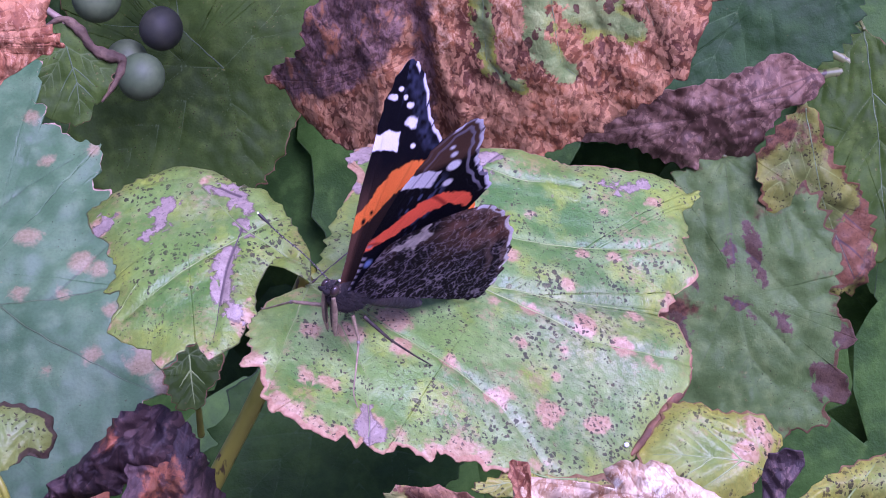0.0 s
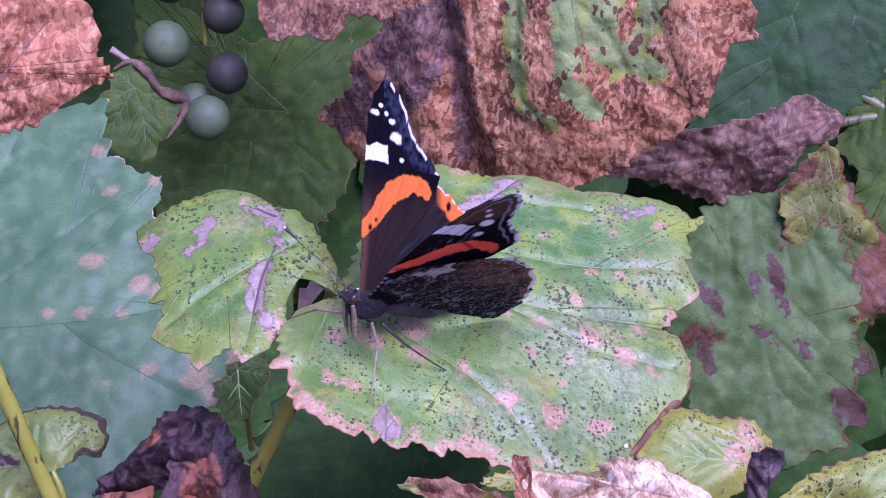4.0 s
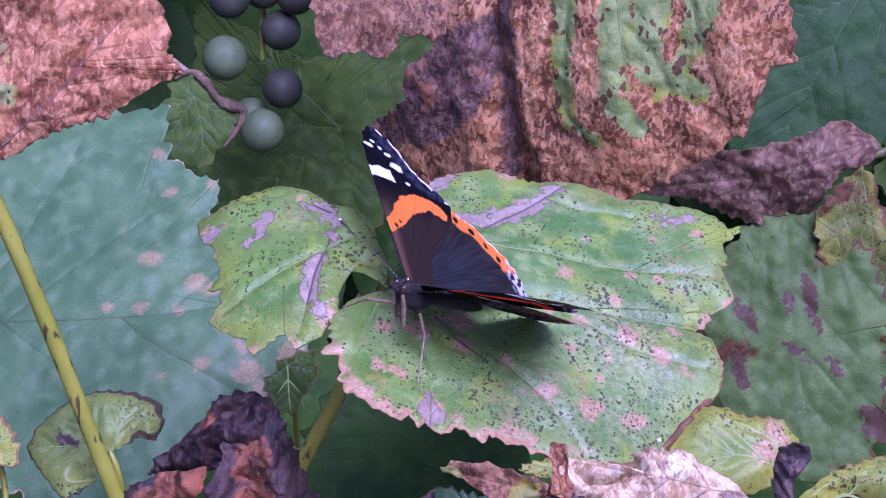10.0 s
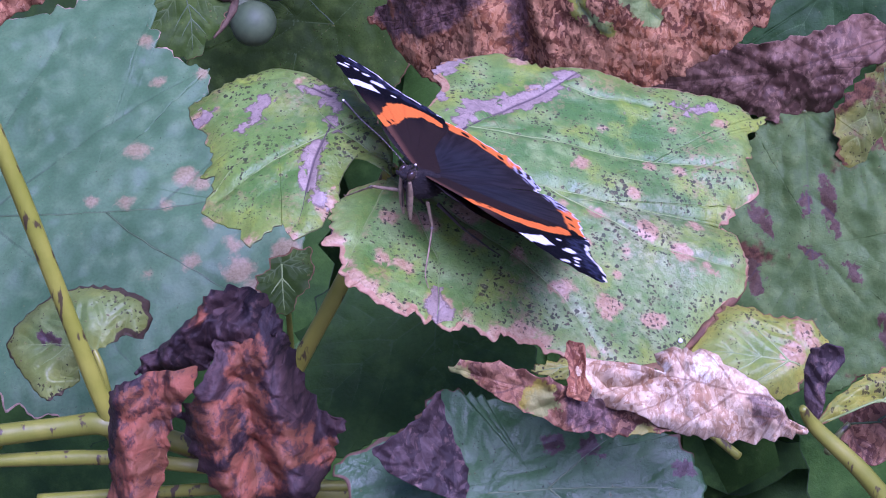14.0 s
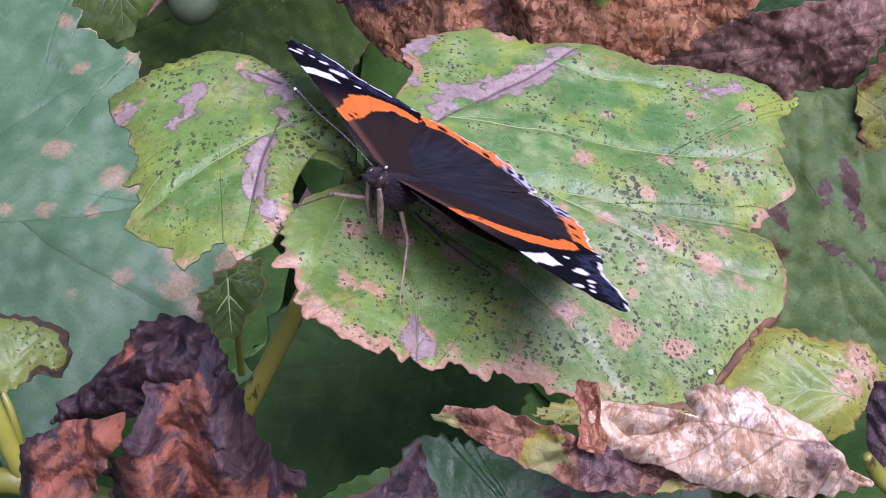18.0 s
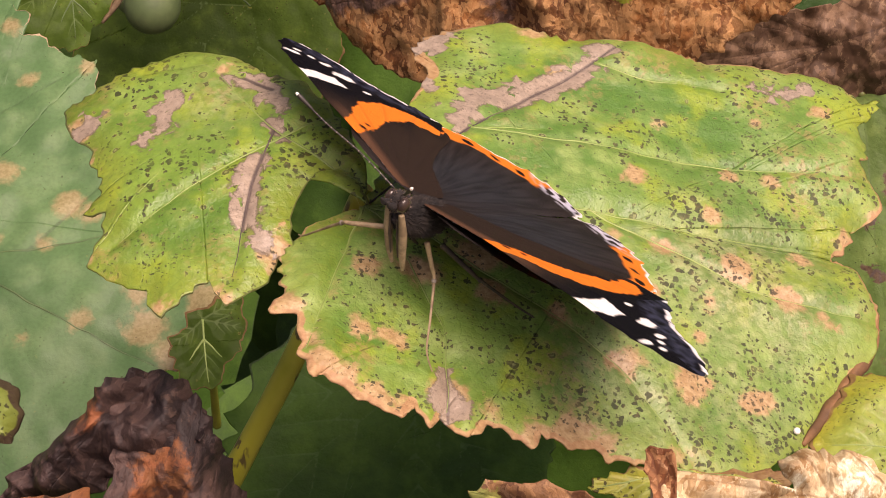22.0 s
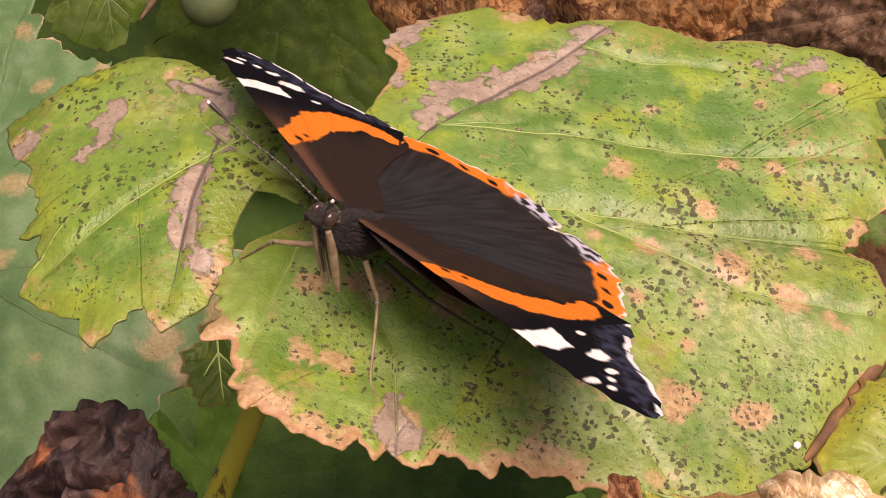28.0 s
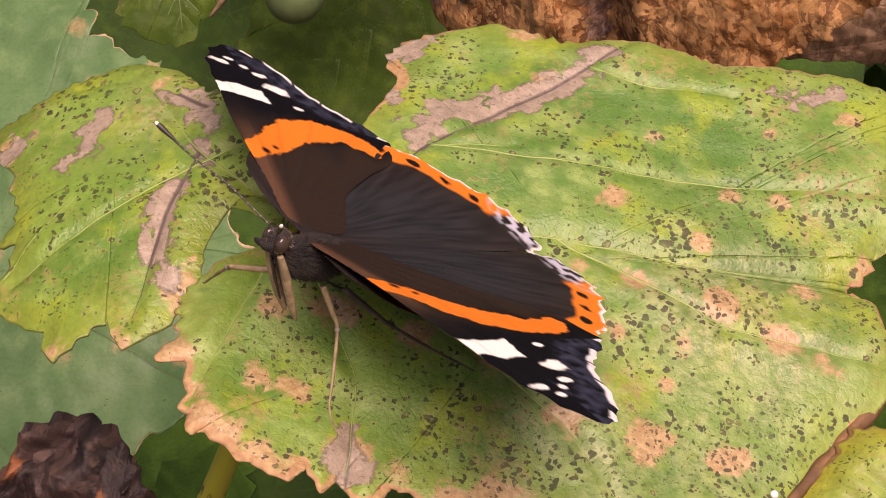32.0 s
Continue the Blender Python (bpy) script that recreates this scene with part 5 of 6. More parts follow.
purple_leaf = thing("vine_leaf", "green vine leaf with a dry purple lobe", "leaf", place(LOW, 0, -1) * CM)
blade("blade", LOW, M_LOW, purple_leaf, (-0.7, -1.5), centre=(0.0, -1.1), around=460, rings=60, teeth=0.10, pitch=0.4, ripple=0.09, seed=19, crease=0.015, dead=[([(0.3, -0.5), (0.45, -0.6)], 0.14), ([(0.9, -0.6), (1.1, -0.66)], 0.16), ([(2.5, -0.9), (2.6, -1.0)], 0.14), ([(-1.9, -0.7), (-1.7, -0.9)], 0.2)], ribs=3, rib_width=0.016, rib_material=M_RIB_DARK)
blade("dry_lobe", LOWPURPLE, M_PURPLE, purple_leaf, (0.5, -1.5), centre=(0.1, -0.9), around=260, rings=40, teeth=0.04, ripple=0.06, crumple=0.15, seed=21, label="dry purple-grey lobe")

for s, base, seed, skin_kind, stalk, label in ((CORNER, (-1.0, 0.0), 41, M_YELLOW, (-10.5, -0.3, -4.3), "pale yellow-green vine leaf with brown marks"),
                                              (CORNER2, (-1.0, -0.4), 42, M_YELLOW, (-10.2, -0.5, -4.6), "pale yellow-green vine leaf"),
                                              (TUCK, (0.9, 0.0), 43, M_YELLOW, (3.0, -2.2, -2.5), "olive vine leaf edge tucked under the spotted leaf"),
                                              (BIGBACK, (0.4, -1.4), 44, M_MID, (-6.0, 8.0, -10.0), "dull green vine leaf tip behind the broad leaf")):
    leaf = thing("vine_leaf", label, "leaf", place(s, 0, 0) * CM)
    blade("blade", s, skin_kind, leaf, base, around=300, rings=40, teeth=0.10, pitch=0.4, ripple=0.06, seed=seed, ribs=3)
    start = place(s, *base, -0.03)
    rod("petiole", [start, start * 0.5 + np.array(stalk) * 0.5 + np.array([0, 0.2, -0.2]), stalk], [0.05, 0.06, 0.08], M_STEM, leaf, "", leaf.location)

# shoots that carry the leaves
for line, width in (([(-11.0, -0.6, -4.9), (-8.4, -0.5, -4.75), (-6.6, -0.7, -4.7), (-4.5, -0.3, -5.3)], 0.13), ([(-9.5, -1.0, -5.4), (-7.3, -0.9, -5.2), (-5.6, -1.0, -4.9), (-3.5, -0.6, -5.2)], 0.11),
                    ([(-8.3, 0.4, -6.2), (-8.2, 0.0, -4.9), (-8.25, -0.25, -4.1)], 0.10)):
    shoot = thing("vine_shoot", "thin yellow-green vine shoot with dark scars", "stem", np.array(line[1]) * CM)
    rod("shoot", line, [width, width * 1.1, width, width * 0.9], M_STEM, shoot, "", shoot.location, wobble=0.08)

cane = thing("vine_shoot", "yellow-green vine shoot with dark scars", "stem", (-0.0805, -0.003, -0.0415))
rod("shoot", [(-16, -1.5, -4.6), (-9.41, -0.37, -4.2), (-8.05, -0.3, -4.15), (-6.08, -0.2, -5.0), (-4.0, 0.0, -6.2), (0, -2.5, -5.5), (5.8, -3.9, -2.9), (14, -6, -2.0)],
    [0.2, 0.2, 0.21, 0.2, 0.22, 0.22, 0.2, 0.2], M_STEM, cane, "", cane.location, wobble=0.06)


# ---- foliage further back ----
def lobed_outline(rng, size, steps=46):
    """A vine leaf: five lobes and a notch at the stalk."""
    pts = []
    for k in range(steps):
        a = -math.pi / 2 + 2 * math.pi * (k + 0.5) / steps
        turn = (a + math.pi / 2) / (2 * math.pi)
        lobes = 0.74 + 0.20 * abs(math.cos(2.5 * (a - math.pi / 2))) ** 0.8
        notch = 0.62 * math.exp(-(min(turn, 1 - turn) / 0.05) ** 2)
        r = size * (lobes - notch) * (1 + rng.uniform(-0.06, 0.06))
        pts.append((r * math.cos(a), r * math.sin(a)))
    return pts


def foliage(name, count, seed, region, sizes, material, label, tilt=0.5):
    rng = random.Random(seed)
    verts, faces, co, vein, edge = [], [], [], [], []
    for k in range(count):
        size = rng.uniform(*sizes)
        out = np.array(lobed_outline(rng, size))
        m = len(out)
        at = np.array([rng.uniform(*region[0]), rng.uniform(*region[1]), rng.uniform(*region[2])])
        normal = Vector((rng.uniform(-tilt, tilt), -0.75 + rng.uniform(-tilt, tilt) * 0.6, 0.65 + rng.uniform(-tilt, tilt) * 0.6)).normalized()
        spin = Matrix.Rotation(rng.uniform(-0.9, 0.9) + math.pi, 3, normal)
        x = spin @ (Vector((1, 0, 0)) - normal * normal.x).normalized()
        y = normal.cross(x)
        x, y, nn = np.array(x), np.array(y), np.array(normal)
        first = len(verts)
        rings = 7
        for r in range(rings + 1):
            share = r / rings
            for p in (out * share if r else out[:1] * 0):
                h = -0.03 * (p[0] ** 2 + p[1] ** 2) / size * 2 + 0.25 * noise.noise(Vector((p[0] * 0.5 + k * 7, p[1] * 0.5, seed)))
                verts.append((at + p[0] * x + p[1] * y + h * nn) * CM)
                co.append((p[0], p[1], k * 3.3))
                a = math.atan2(p[1], p[0])
                far = math.hypot(*p)
                vein.append(far * abs(math.sin(((a - math.pi / 2 + math.pi / 5) % (2 * math.pi / 5)) - math.pi / 5)) if far else 0)
                edge.append((1 - share) * size * 0.8)
        for j in range(m):
            faces.append((first, first + 1 + j, first + 1 + (j + 1) % m))
        for r in range(rings - 1):
            low, high = first + 1 + r * m, first + 1 + (r + 1) * m
            for j in range(m):
                faces.append((low + j, high + j, high + (j + 1) % m, low + (j + 1) % m))
    none = np.full(len(verts), -1.0)
    data = mesh_from(name, verts, faces, [("co", "FLOAT_VECTOR", co), ("vein", "FLOAT", vein), ("edge", "FLOAT", edge), ("blotch", "FLOAT", none), ("dead", "FLOAT", none), ("bloom", "FLOAT", none)])
    return tagged(part(name, data, material, None), label, "foliage", kind="stuff")


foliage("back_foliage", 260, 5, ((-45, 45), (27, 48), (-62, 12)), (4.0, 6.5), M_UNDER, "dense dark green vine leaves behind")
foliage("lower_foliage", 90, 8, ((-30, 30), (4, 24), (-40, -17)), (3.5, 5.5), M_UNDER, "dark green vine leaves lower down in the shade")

# ---- grapes ----
bunch = thing("grape_bunch", "bunch of unripe blue-green grapes hanging in the shade", "grapes", (-0.088, 0.24, -0.10))
for k, (x, y, z, r) in enumerate(((-9.67, 23.6, -9.53, 0.66), (-8.53, 22.2, -11.1, 0.64), (-8.14, 24.2, -11.0, 0.6), (-8.2, 25.2, -9.6, 0.6),
                                  (-8.7, 25.6, -8.4, 0.6), (-9.6, 24.9, -8.3, 0.6), (-7.7, 25.4, -8.5, 0.58), (-9.2, 24.4, -12.2, 0.6))):
    ball = bmesh.new()
    bmesh.ops.create_uvsphere(ball, u_segments=28, v_segments=18, radius=r * CM)
    for v in ball.verts:
        v.co = v.co * (1 + 0.03 * noise.noise(v.co * 150 + Vector((k, 0, 0)))) + (Vector((x, y, z)) * CM - bunch.location)
    for f in ball.faces:
        f.smooth = True
    part("grape", ball, M_GRAPE if k in (0, 1, 7) else M_GRAPE_DARK, bunch, "pale blue-green grape" if k in (0, 1, 7) else "dark grape")
rod("stalk", [(-8.7, 26.4, -6.5), (-8.8, 25.9, -9), (-8.8, 25.0, -10.6)], [0.14, 0.12, 0.08], M_STEM, bunch, "", bunch.location)
twig = thing("dry_tendril", "pale dry curled tendril", "stem", (-0.0974, 0.2041, -0.0838))
rod("tendril", [(-10.6, 20.6, -7.6), (-9.9, 20.4, -8.1), (-9.6, 20.4, -8.7), (-9.2, 20.3, -8.8)], [0.10, 0.09, 0.11, 0.05], M_TENDRIL, twig, "", twig.location, wobble=0.15)
for line in ([(8.6, 25.88, -12.09), (9.64, 25.46, -12.6), (11.93, 24.58, -13.65), (14.05, 23.77, -14.62)], [(9.2, 24.54, -13.64), (9.85, 24.7, -13.47), (11.94, 24.88, -13.3), (14.09, 25.0, -13.21)]):
    shoot = thing("vine_shoot", "green vine shoot in the shade", "stem", np.array(line[1]) * CM)
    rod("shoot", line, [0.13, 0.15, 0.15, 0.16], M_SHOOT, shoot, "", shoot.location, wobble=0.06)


# ---- butterfly ----
def tint_material(name, rough=0.7, sheen=0.3, scale=30.0):
    """Wing scales: the colour lies on the wing, with fine grain and veins in relief."""
    n = Nodes(name)
    co = n.attribute("co", "Vector")
    colour = n.attribute("tint", "Color")
    fine = n.noise(co, 45.0, 3, 0.7)
    rib = n.noise(co, 6.0, 3)
    colour = n.mix(n.math("MULTIPLY", n.ramp(fine, 0.4, 0.75), 0.35), colour, n.mix(1.0, colour, (0.45, 0.45, 0.45), "MULTIPLY"))
    normal = n.bump(n.math("ADD", fine, rib), 0.5, 0.00025)
    return n.finish(colour, rough, normal, 0.05, 0.3, 0.0, sheen)


M_WING = tint_material("wing_scales", 0.7, 0.0)
M_FUR = plain_material("dark_fur", (0.006, 0.0045, 0.004), (0.020, 0.0135, 0.010), 300, 0.85, 1.0, 0.0006, sheen=0.03)
M_FUR_GREY = plain_material("grey_brown_fur", (0.08, 0.058, 0.045), (0.18, 0.13, 0.10), 300, 0.85, 1.0, 0.0006, sheen=0.05)
M_EYE = plain_material("dark_eye", (0.03, 0.02, 0.015), (0.06, 0.04, 0.03), 400, 0.15, 0.05, 0.0001)
M_LEG = plain_material("pale_leg", (0.17, 0.125, 0.068), (0.32, 0.245, 0.14), 500, 0.6, 0.5, 0.0002)
M_LEG_DARK = plain_material("dark_leg", (0.025, 0.018, 0.012), (0.06, 0.045, 0.03), 500, 0.6, 0.5, 0.0002)
M_HORN = plain_material("antenna", (0.012, 0.010, 0.010), (0.03, 0.025, 0.02), 600, 0.5, 0.3, 0.0001)
M_RING = plain_material("antenna_ring", (0.16, 0.14, 0.11), (0.24, 0.21, 0.17), 600, 0.6, 0.2, 0.0001)
M_TIP = plain_material("antenna_tip", (0.75, 0.70, 0.60), (0.85, 0.80, 0.7), 600, 0.6, 0.2, 0.0001)

FORE = [(-0.12, 0.92), (0.45, 1.02), (1.0, 1.13), (1.75, 1.18), (2.42, 1.16), (2.8, 1.14), (3.08, 1.04), (3.36, 0.86), (3.48, 0.68), (3.38, 0.46), (3.20, 0.28), (3.0, 0.14), (2.80, 0.04),
        (2.62, -0.10), (2.46, -0.30), (2.26, -0.62), (2.10, -0.82), (1.9, -0.78), (1.6, -0.68), (1.15, -0.28), (0.6, 0.12), (-0.12, 0.35)]
HIND = [(-0.05, 0.85), (0.44, 0.98), (1.04, 0.90), (1.56, 0.35), (1.93, -0.35), (1.94, -0.70), (1.84, -1.05), (1.64, -1.44), (1.40, -1.78), (1.08, -2.08), (0.78, -2.31), (0.50, -2.44), (0.25, -2.47), (0.0, -2.44), (-0.10, -2.2),
        (-0.10, -1.4), (-0.14, -0.4), (-0.12, 0.5)]
BAND = [(0.76, 1.14), (1.06, 1.12), (1.45, 0.82), (1.78, 0.60), (1.97, 0.18), (2.01, -0.24), (1.94, -0.46), (1.78, -0.63), (1.66, -0.58), (1.66, -0.36), (1.70, -0.11), (1.54, 0.22), (1.25, 0.54), (0.98, 0.80)]
BAR = [(2.30, 1.20), (2.40, 0.90), (2.37, 0.63), (2.10, 0.60), (2.11, 0.90), (2.04, 1.22)]


def over(tint, mask, colour):
    mask = np.clip(mask, 0, 1)[:, None]
    return tint * (1 - mask) + np.asarray(colour, float) * mask


def soft(field, width=0.02):
    return np.clip(0.5 + field / (2 * width), 0, 1)


def wing_mesh(name, outline, centre, paint_top, paint_under, mirror, seed, around=420, rings=75, teeth=0.05, lift=0.0, margin=(1.0, 0.0), margin_from=2.0, pitch=0.24):
    """A thin wing of two skins, the upper and the under side each with their own scales."""
    plain, ragged = densify(outline, around, 0.8, 0, pitch, seed), densify(outline, around, 0.8, teeth, pitch, seed)
    outer = np.clip((plain @ np.array(margin)) * 4 - margin_from * 4, 0, 1)[:, None]
    out = plain + (ragged - plain) * outer
    middle = np.asarray(centre, float)
    share = ((np.arange(rings) + 1) / rings) ** 0.8
    uv = np.vstack([middle[None], (middle + (out - middle)[None] * share[:, None, None]).reshape(-1, 2)])
    edge = line_distance(uv, np.vstack([out[::2], out[:1]]))[0]
    edge[1 + (rings - 1) * around:] = 0
    u, v = uv.T
    far = np.hypot(u, v - 0.9)
    ribs = np.zeros(len(uv))
    for k, a in enumerate(np.linspace(-1.75, 0.25, 11)):
        ribs = np.maximum(ribs, np.exp(-((np.arctan2(v - 0.9, u + 0.05) - a) * far / 0.03) ** 2) * (far > 0.5))
    z = 0.05 * np.sin(u * 0.9) - 0.035 * (u / 2) ** 2 + 0.005 * ribs + lift + 0.015 * noise2(u * 2, v * 2, 5)
    skins, colours = [], []
    for sign, paint in ((1, paint_top), (-1, paint_under)):
        tint = paint(u, v, edge, far, ribs)
        colours.append(np.c_[np.clip(tint, 0, 1), np.ones(len(uv))])
        half = sign * 0.006 * (0.3 + 0.7 * np.clip(edge / 0.03, 0, 1))
        skins.append(np.stack([u * (-1 if mirror else 1), v, z + half], 1) * CM)
    n = len(uv)
    faces = []
    for top in (True, False):
        base = 0 if top else n
        some = [(base, base + 1 + k, base + 1 + (k + 1) % around) for k in range(around)]
        for r in range(rings - 1):
            low, high = base + 1 + r * around, base + 1 + (r + 1) * around
            some += [(low + k, high + k, high + (k + 1) % around, low + (k + 1) % around) for k in range(around)]
        faces += some if top != mirror else [f[::-1] for f in some]
    co = np.stack([np.r_[u, u], np.r_[v, v], np.r_[u * 0, u * 0 + 9]], 1)
    return mesh_from(name, np.vstack(skins), faces, [("co", "FLOAT_VECTOR", co), ("tint", "FLOAT_COLOR", np.vstack(colours))])


BLACK, BROWN_TOP, ORANGE, WHITE = (0.006, 0.006, 0.009), (0.034, 0.023, 0.018), (0.95, 0.245, 0.033), (0.95, 0.95, 0.91)


def jag(u, v, size=0.035):
    return size * fbm(u * 9, v * 9, 71, 3)


def paint_fore_top(u, v, edge, far, ribs):
    p = np.stack([u, v], 1)
    tint = np.tile(BLACK, (len(u), 1)).astype(float)
    inner = soft(1.75 - far - 0.1 * v + 0.1 * noise2(u * 5, v * 5, 3), 0.35)
    inner = np.maximum(inner, soft(1.72 - u - 0.15 * noise2(u * 4, v * 4, 6), 0.15) * soft(0.30 - v - 0.5 * u + 0.5, 0.25))
    tint = over(tint, inner, BROWN_TOP)
    tint = over(tint, soft(0.10 - np.abs(v - 0.96 - 0.06 * u), 0.06) * soft(1.3 - u, 0.3) * 0.7, (0.17, 0.085, 0.05))
    band = inside(p, BAND) + jag(u, v)
    tint = over(tint, soft(band, 0.015), ORANGE)
    tint = over(tint, soft(0.05 - np.hypot(u - 1.0, v - 0.92), 0.02) + soft(0.035 - np.hypot(u - 1.14, v - 0.78), 0.02), BLACK)
    tint = over(tint, soft(inside(p, BAR) + jag(u, v, 0.025), 0.012), WHITE)
    for x, y, a, b in ((2.55, 0.38, 0.15, 0.09), (2.20, 0.24, 0.08, 0.055), (2.80, 0.53, 0.075, 0.05), (2.91, 0.69, 0.06, 0.04), (2.88, 0.98, 0.13, 0.05), (3.02, 0.82, 0.06, 0.04)):
        tint = over(tint, soft(1 - np.hypot((u - x) / b, (v - y) / a) + jag(u, v, 0.3), 0.15), WHITE)
    rim = (u > 2.1) & (v < 0.75)
    dash = soft(0.065 - edge, 0.015) * (noise2(np.arctan2(v - 0.9, u) * 26, u * 0, 5) > -0.4) * rim
    tint = over(tint, dash * 0.95, (0.95, 0.95, 0.95))
    # bluish sheen near the apex, painted into the wing colour
    haze = soft(0.22 - np.abs(edge - 0.14), 0.05) * rim * (noise2(u * 14, v * 14, 8) * 0.5 + 0.35)
    tint = over(tint, haze * 0.25, (0.20, 0.24, 0.40))
    return over(tint, ribs * 0.12, (0.02, 0.015, 0.015))


def paint_fore_under(u, v, edge, far, ribs):
    p = np.stack([u, v], 1)
    tint = np.tile(BLACK, (len(u), 1)).astype(float)
    tip = soft(u + 0.45 * v - 2.84 + 0.08 * fbm(u * 4, v * 4, 12, 3), 0.10)
    tint = over(tint, tip, (0.12, 0.066, 0.04))
    # grey waves along the outer margin
    rim = soft(u - 2.05, 0.1) * soft(0.95 - v, 0.2)
    wave = np.sin(edge * 42 + 1.6 * noise2(u * 6, v * 6, 13))
    tint = over(tint, rim * soft(0.24 - edge, 0.06) * soft(wave - 0.35, 0.3) * 0.7, (0.40, 0.38, 0.42))
    blue = soft(0.30 - np.hypot((u - 1.75) * 0.6, v - 0.52), 0.10) * soft(noise2(u * 8, v * 16, 14) - 0.15, 0.25)
    tint = over(tint, blue * 0.7, (0.16, 0.19, 0.30))
    band = inside(p, BAND) - 0.03 + jag(u, v)
    tint = over(tint, soft(band, 0.015), (1.0, 0.17, 0.055))
    tint = over(tint, soft(0.03 - np.abs(np.sin(3.2 * far)) * 0.3, 0.02) * soft(band, 0.02) * 0.8, (0.30, 0.03, 0.02))
    bar = inside(p, BAR) + 0.03 + jag(u, v, 0.03)
    tint = over(tint, soft(bar, 0.015), (0.95, 0.93, 0.90))
    tint = over(tint, soft(0.014 - np.abs((v * 3.6) % 1.0 - 0.5) * 0.25, 0.01) * soft(bar, 0.01) * 0.5, (0.20, 0.20, 0.22))
    for x, y, r in ((2.52, 0.40, 0.105), (2.16, 0.24, 0.075), (2.74, 0.57, 0.055), (2.88, 0.72, 0.04)):
        tint = over(tint, soft(r - np.hypot(u - x, (v - y) * 0.8), 0.02), WHITE)
    # a row of grey bars along the front edge
    rungs = soft(np.sin(u * 55), 0.4)
    tint = over(tint, soft(0.05 - np.abs(v - 1.0 - 0.06 * u), 0.03) * soft(1.0 - u, 0.1) * rungs * 0.9, (0.34, 0.32, 0.34))
    tint = over(tint, soft(0.07 - np.hypot((u - 0.62), (v - 0.88)), 0.03), (0.20, 0.28, 0.50))
    tint = over(tint, soft(0.05 - np.abs(u - 0.86 + 0.3 * (v - 0.9)), 0.02) * soft(0.25 - np.abs(v - 0.9), 0.05), BLACK)
    dash = soft(0.07 - edge, 0.02) * (noise2(np.arctan2(v - 0.9, u) * 24, u * 0, 6) > -0.1) * (u > 2.0) * (v < 0.95)
    return over(tint, dash, (0.85, 0.84, 0.84))


def paint_hind_top(u, v, edge, far, ribs):
    tint = np.tile(BROWN_TOP, (len(u), 1)).astype(float)
    # the cool gloss of the wing's middle is tinted into the scales
    tint = over(tint, soft(0.8 - np.hypot(u - 0.35, (v + 0.6) * 0.55), 0.5) * 0.85, (0.026, 0.030, 0.036))
    hairs = noise2(np.arctan2(v - 0.9, u + 0.05) * 55, far * 2.5, 41)
    tint = tint * (1 + 0.35 * hairs)[:, None]
    rim_band = soft(0.32 - edge + 0.03 * noise2(u * 9, v * 9, 4), 0.03) * soft(u - 0.52 + 0.06 * noise2(u * 7, v * 7, 9), 0.05) * soft(-v - 0.98, 0.10)
    tint = over(tint, rim_band, ORANGE)
    for x, y in ((1.55, -1.24), (1.33, -1.56), (1.06, -1.84), (0.78, -2.06)):
        tint = over(tint, soft(1 - np.hypot((u - x) / 0.075, (v - y) / 0.06) + jag(u, v, 0.4), 0.2), (0.015, 0.012, 0.012))
    blue = soft(0.20 - np.hypot((u - 0.34) * 0.5, (v + 2.34)), 0.06)
    tint = over(tint, blue * soft(noise2(u * 15, v * 15, 14) + 0.05, 0.25), (0.62, 0.63, 0.74))
    fringe = soft(0.04 - edge, 0.012) * (v < -0.7) * ((u > 0.2) | (v < -2.15)) * (noise2(u * 13, v * 13, 15) > -0.3)
    tint = over(tint, fringe * 0.95, (0.88, 0.86, 0.82))
    return over(tint, ribs * 0.12 * (1 - rim_band), (0.022, 0.016, 0.014))


def paint_hind_under(u, v, edge, far, ribs):
    tint = np.tile((0.014, 0.011, 0.013), (len(u), 1)).astype(float)
    tint = over(tint, soft(noise2(u * 2.6, v * 2.6, 33), 0.3) * soft(u - 0.8, 0.3) * 0.8, (0.085, 0.048, 0.034))
    # grey waved lines, closest near the body
    worm = np.abs(fbm(u * 5.5 + 3, v * 5.5, 31, 3))
    tint = over(tint, soft(0.085 - worm, 0.05) * (0.45 + 0.30 * soft(0.9 - u, 0.4)), (0.38, 0.32, 0.32))
    small = np.abs(fbm(u * 12, v * 12, 38, 2))
    tint = over(tint, soft(0.10 - small, 0.08) * soft(0.95 - u, 0.35) * 0.6, (0.27, 0.23, 0.26))
    loops = np.sin(edge * 20 + 1.3 * noise2(u * 5, v * 5, 39))
    band = soft(0.50 - edge, 0.12) * soft(u - 0.6, 0.2) * soft(0.1 - v, 0.2)
    tint = over(tint, band * soft(loops - 0.3, 0.4) * 0.45, (0.24, 0.16, 0.12))
    rust = soft(0.62 - np.hypot((u - 1.72), (v + 0.9) * 0.62), 0.15)
    tint = over(tint, rust * soft(0.1 + 0.5 * noise2(u * 6, v * 6, 36), 0.4) * 0.6, (0.30, 0.14, 0.085))
    tint = over(tint, rust * soft(0.06 - np.abs(fbm(u * 9, v * 9, 40, 2)), 0.05) * 0.8, (0.58, 0.44, 0.36))
    patch = inside(np.stack([u, v], 1), [(0.86, 0.80), (1.42, 0.46), (1.24, 0.22), (0.96, 0.34)]) + jag(u, v, 0.06)
    tint = over(tint, soft(patch, 0.02) * (0.80 + 0.3 * noise2(u * 14, v * 14, 37)), (0.70, 0.63, 0.52))
    fringe = soft(0.07 - edge, 0.012) * (v < -0.3) * (u > 0.25) * (noise2(u * 9, v * 9, 35) > -0.45)
    return over(tint, fringe, (0.90, 0.88, 0.84))


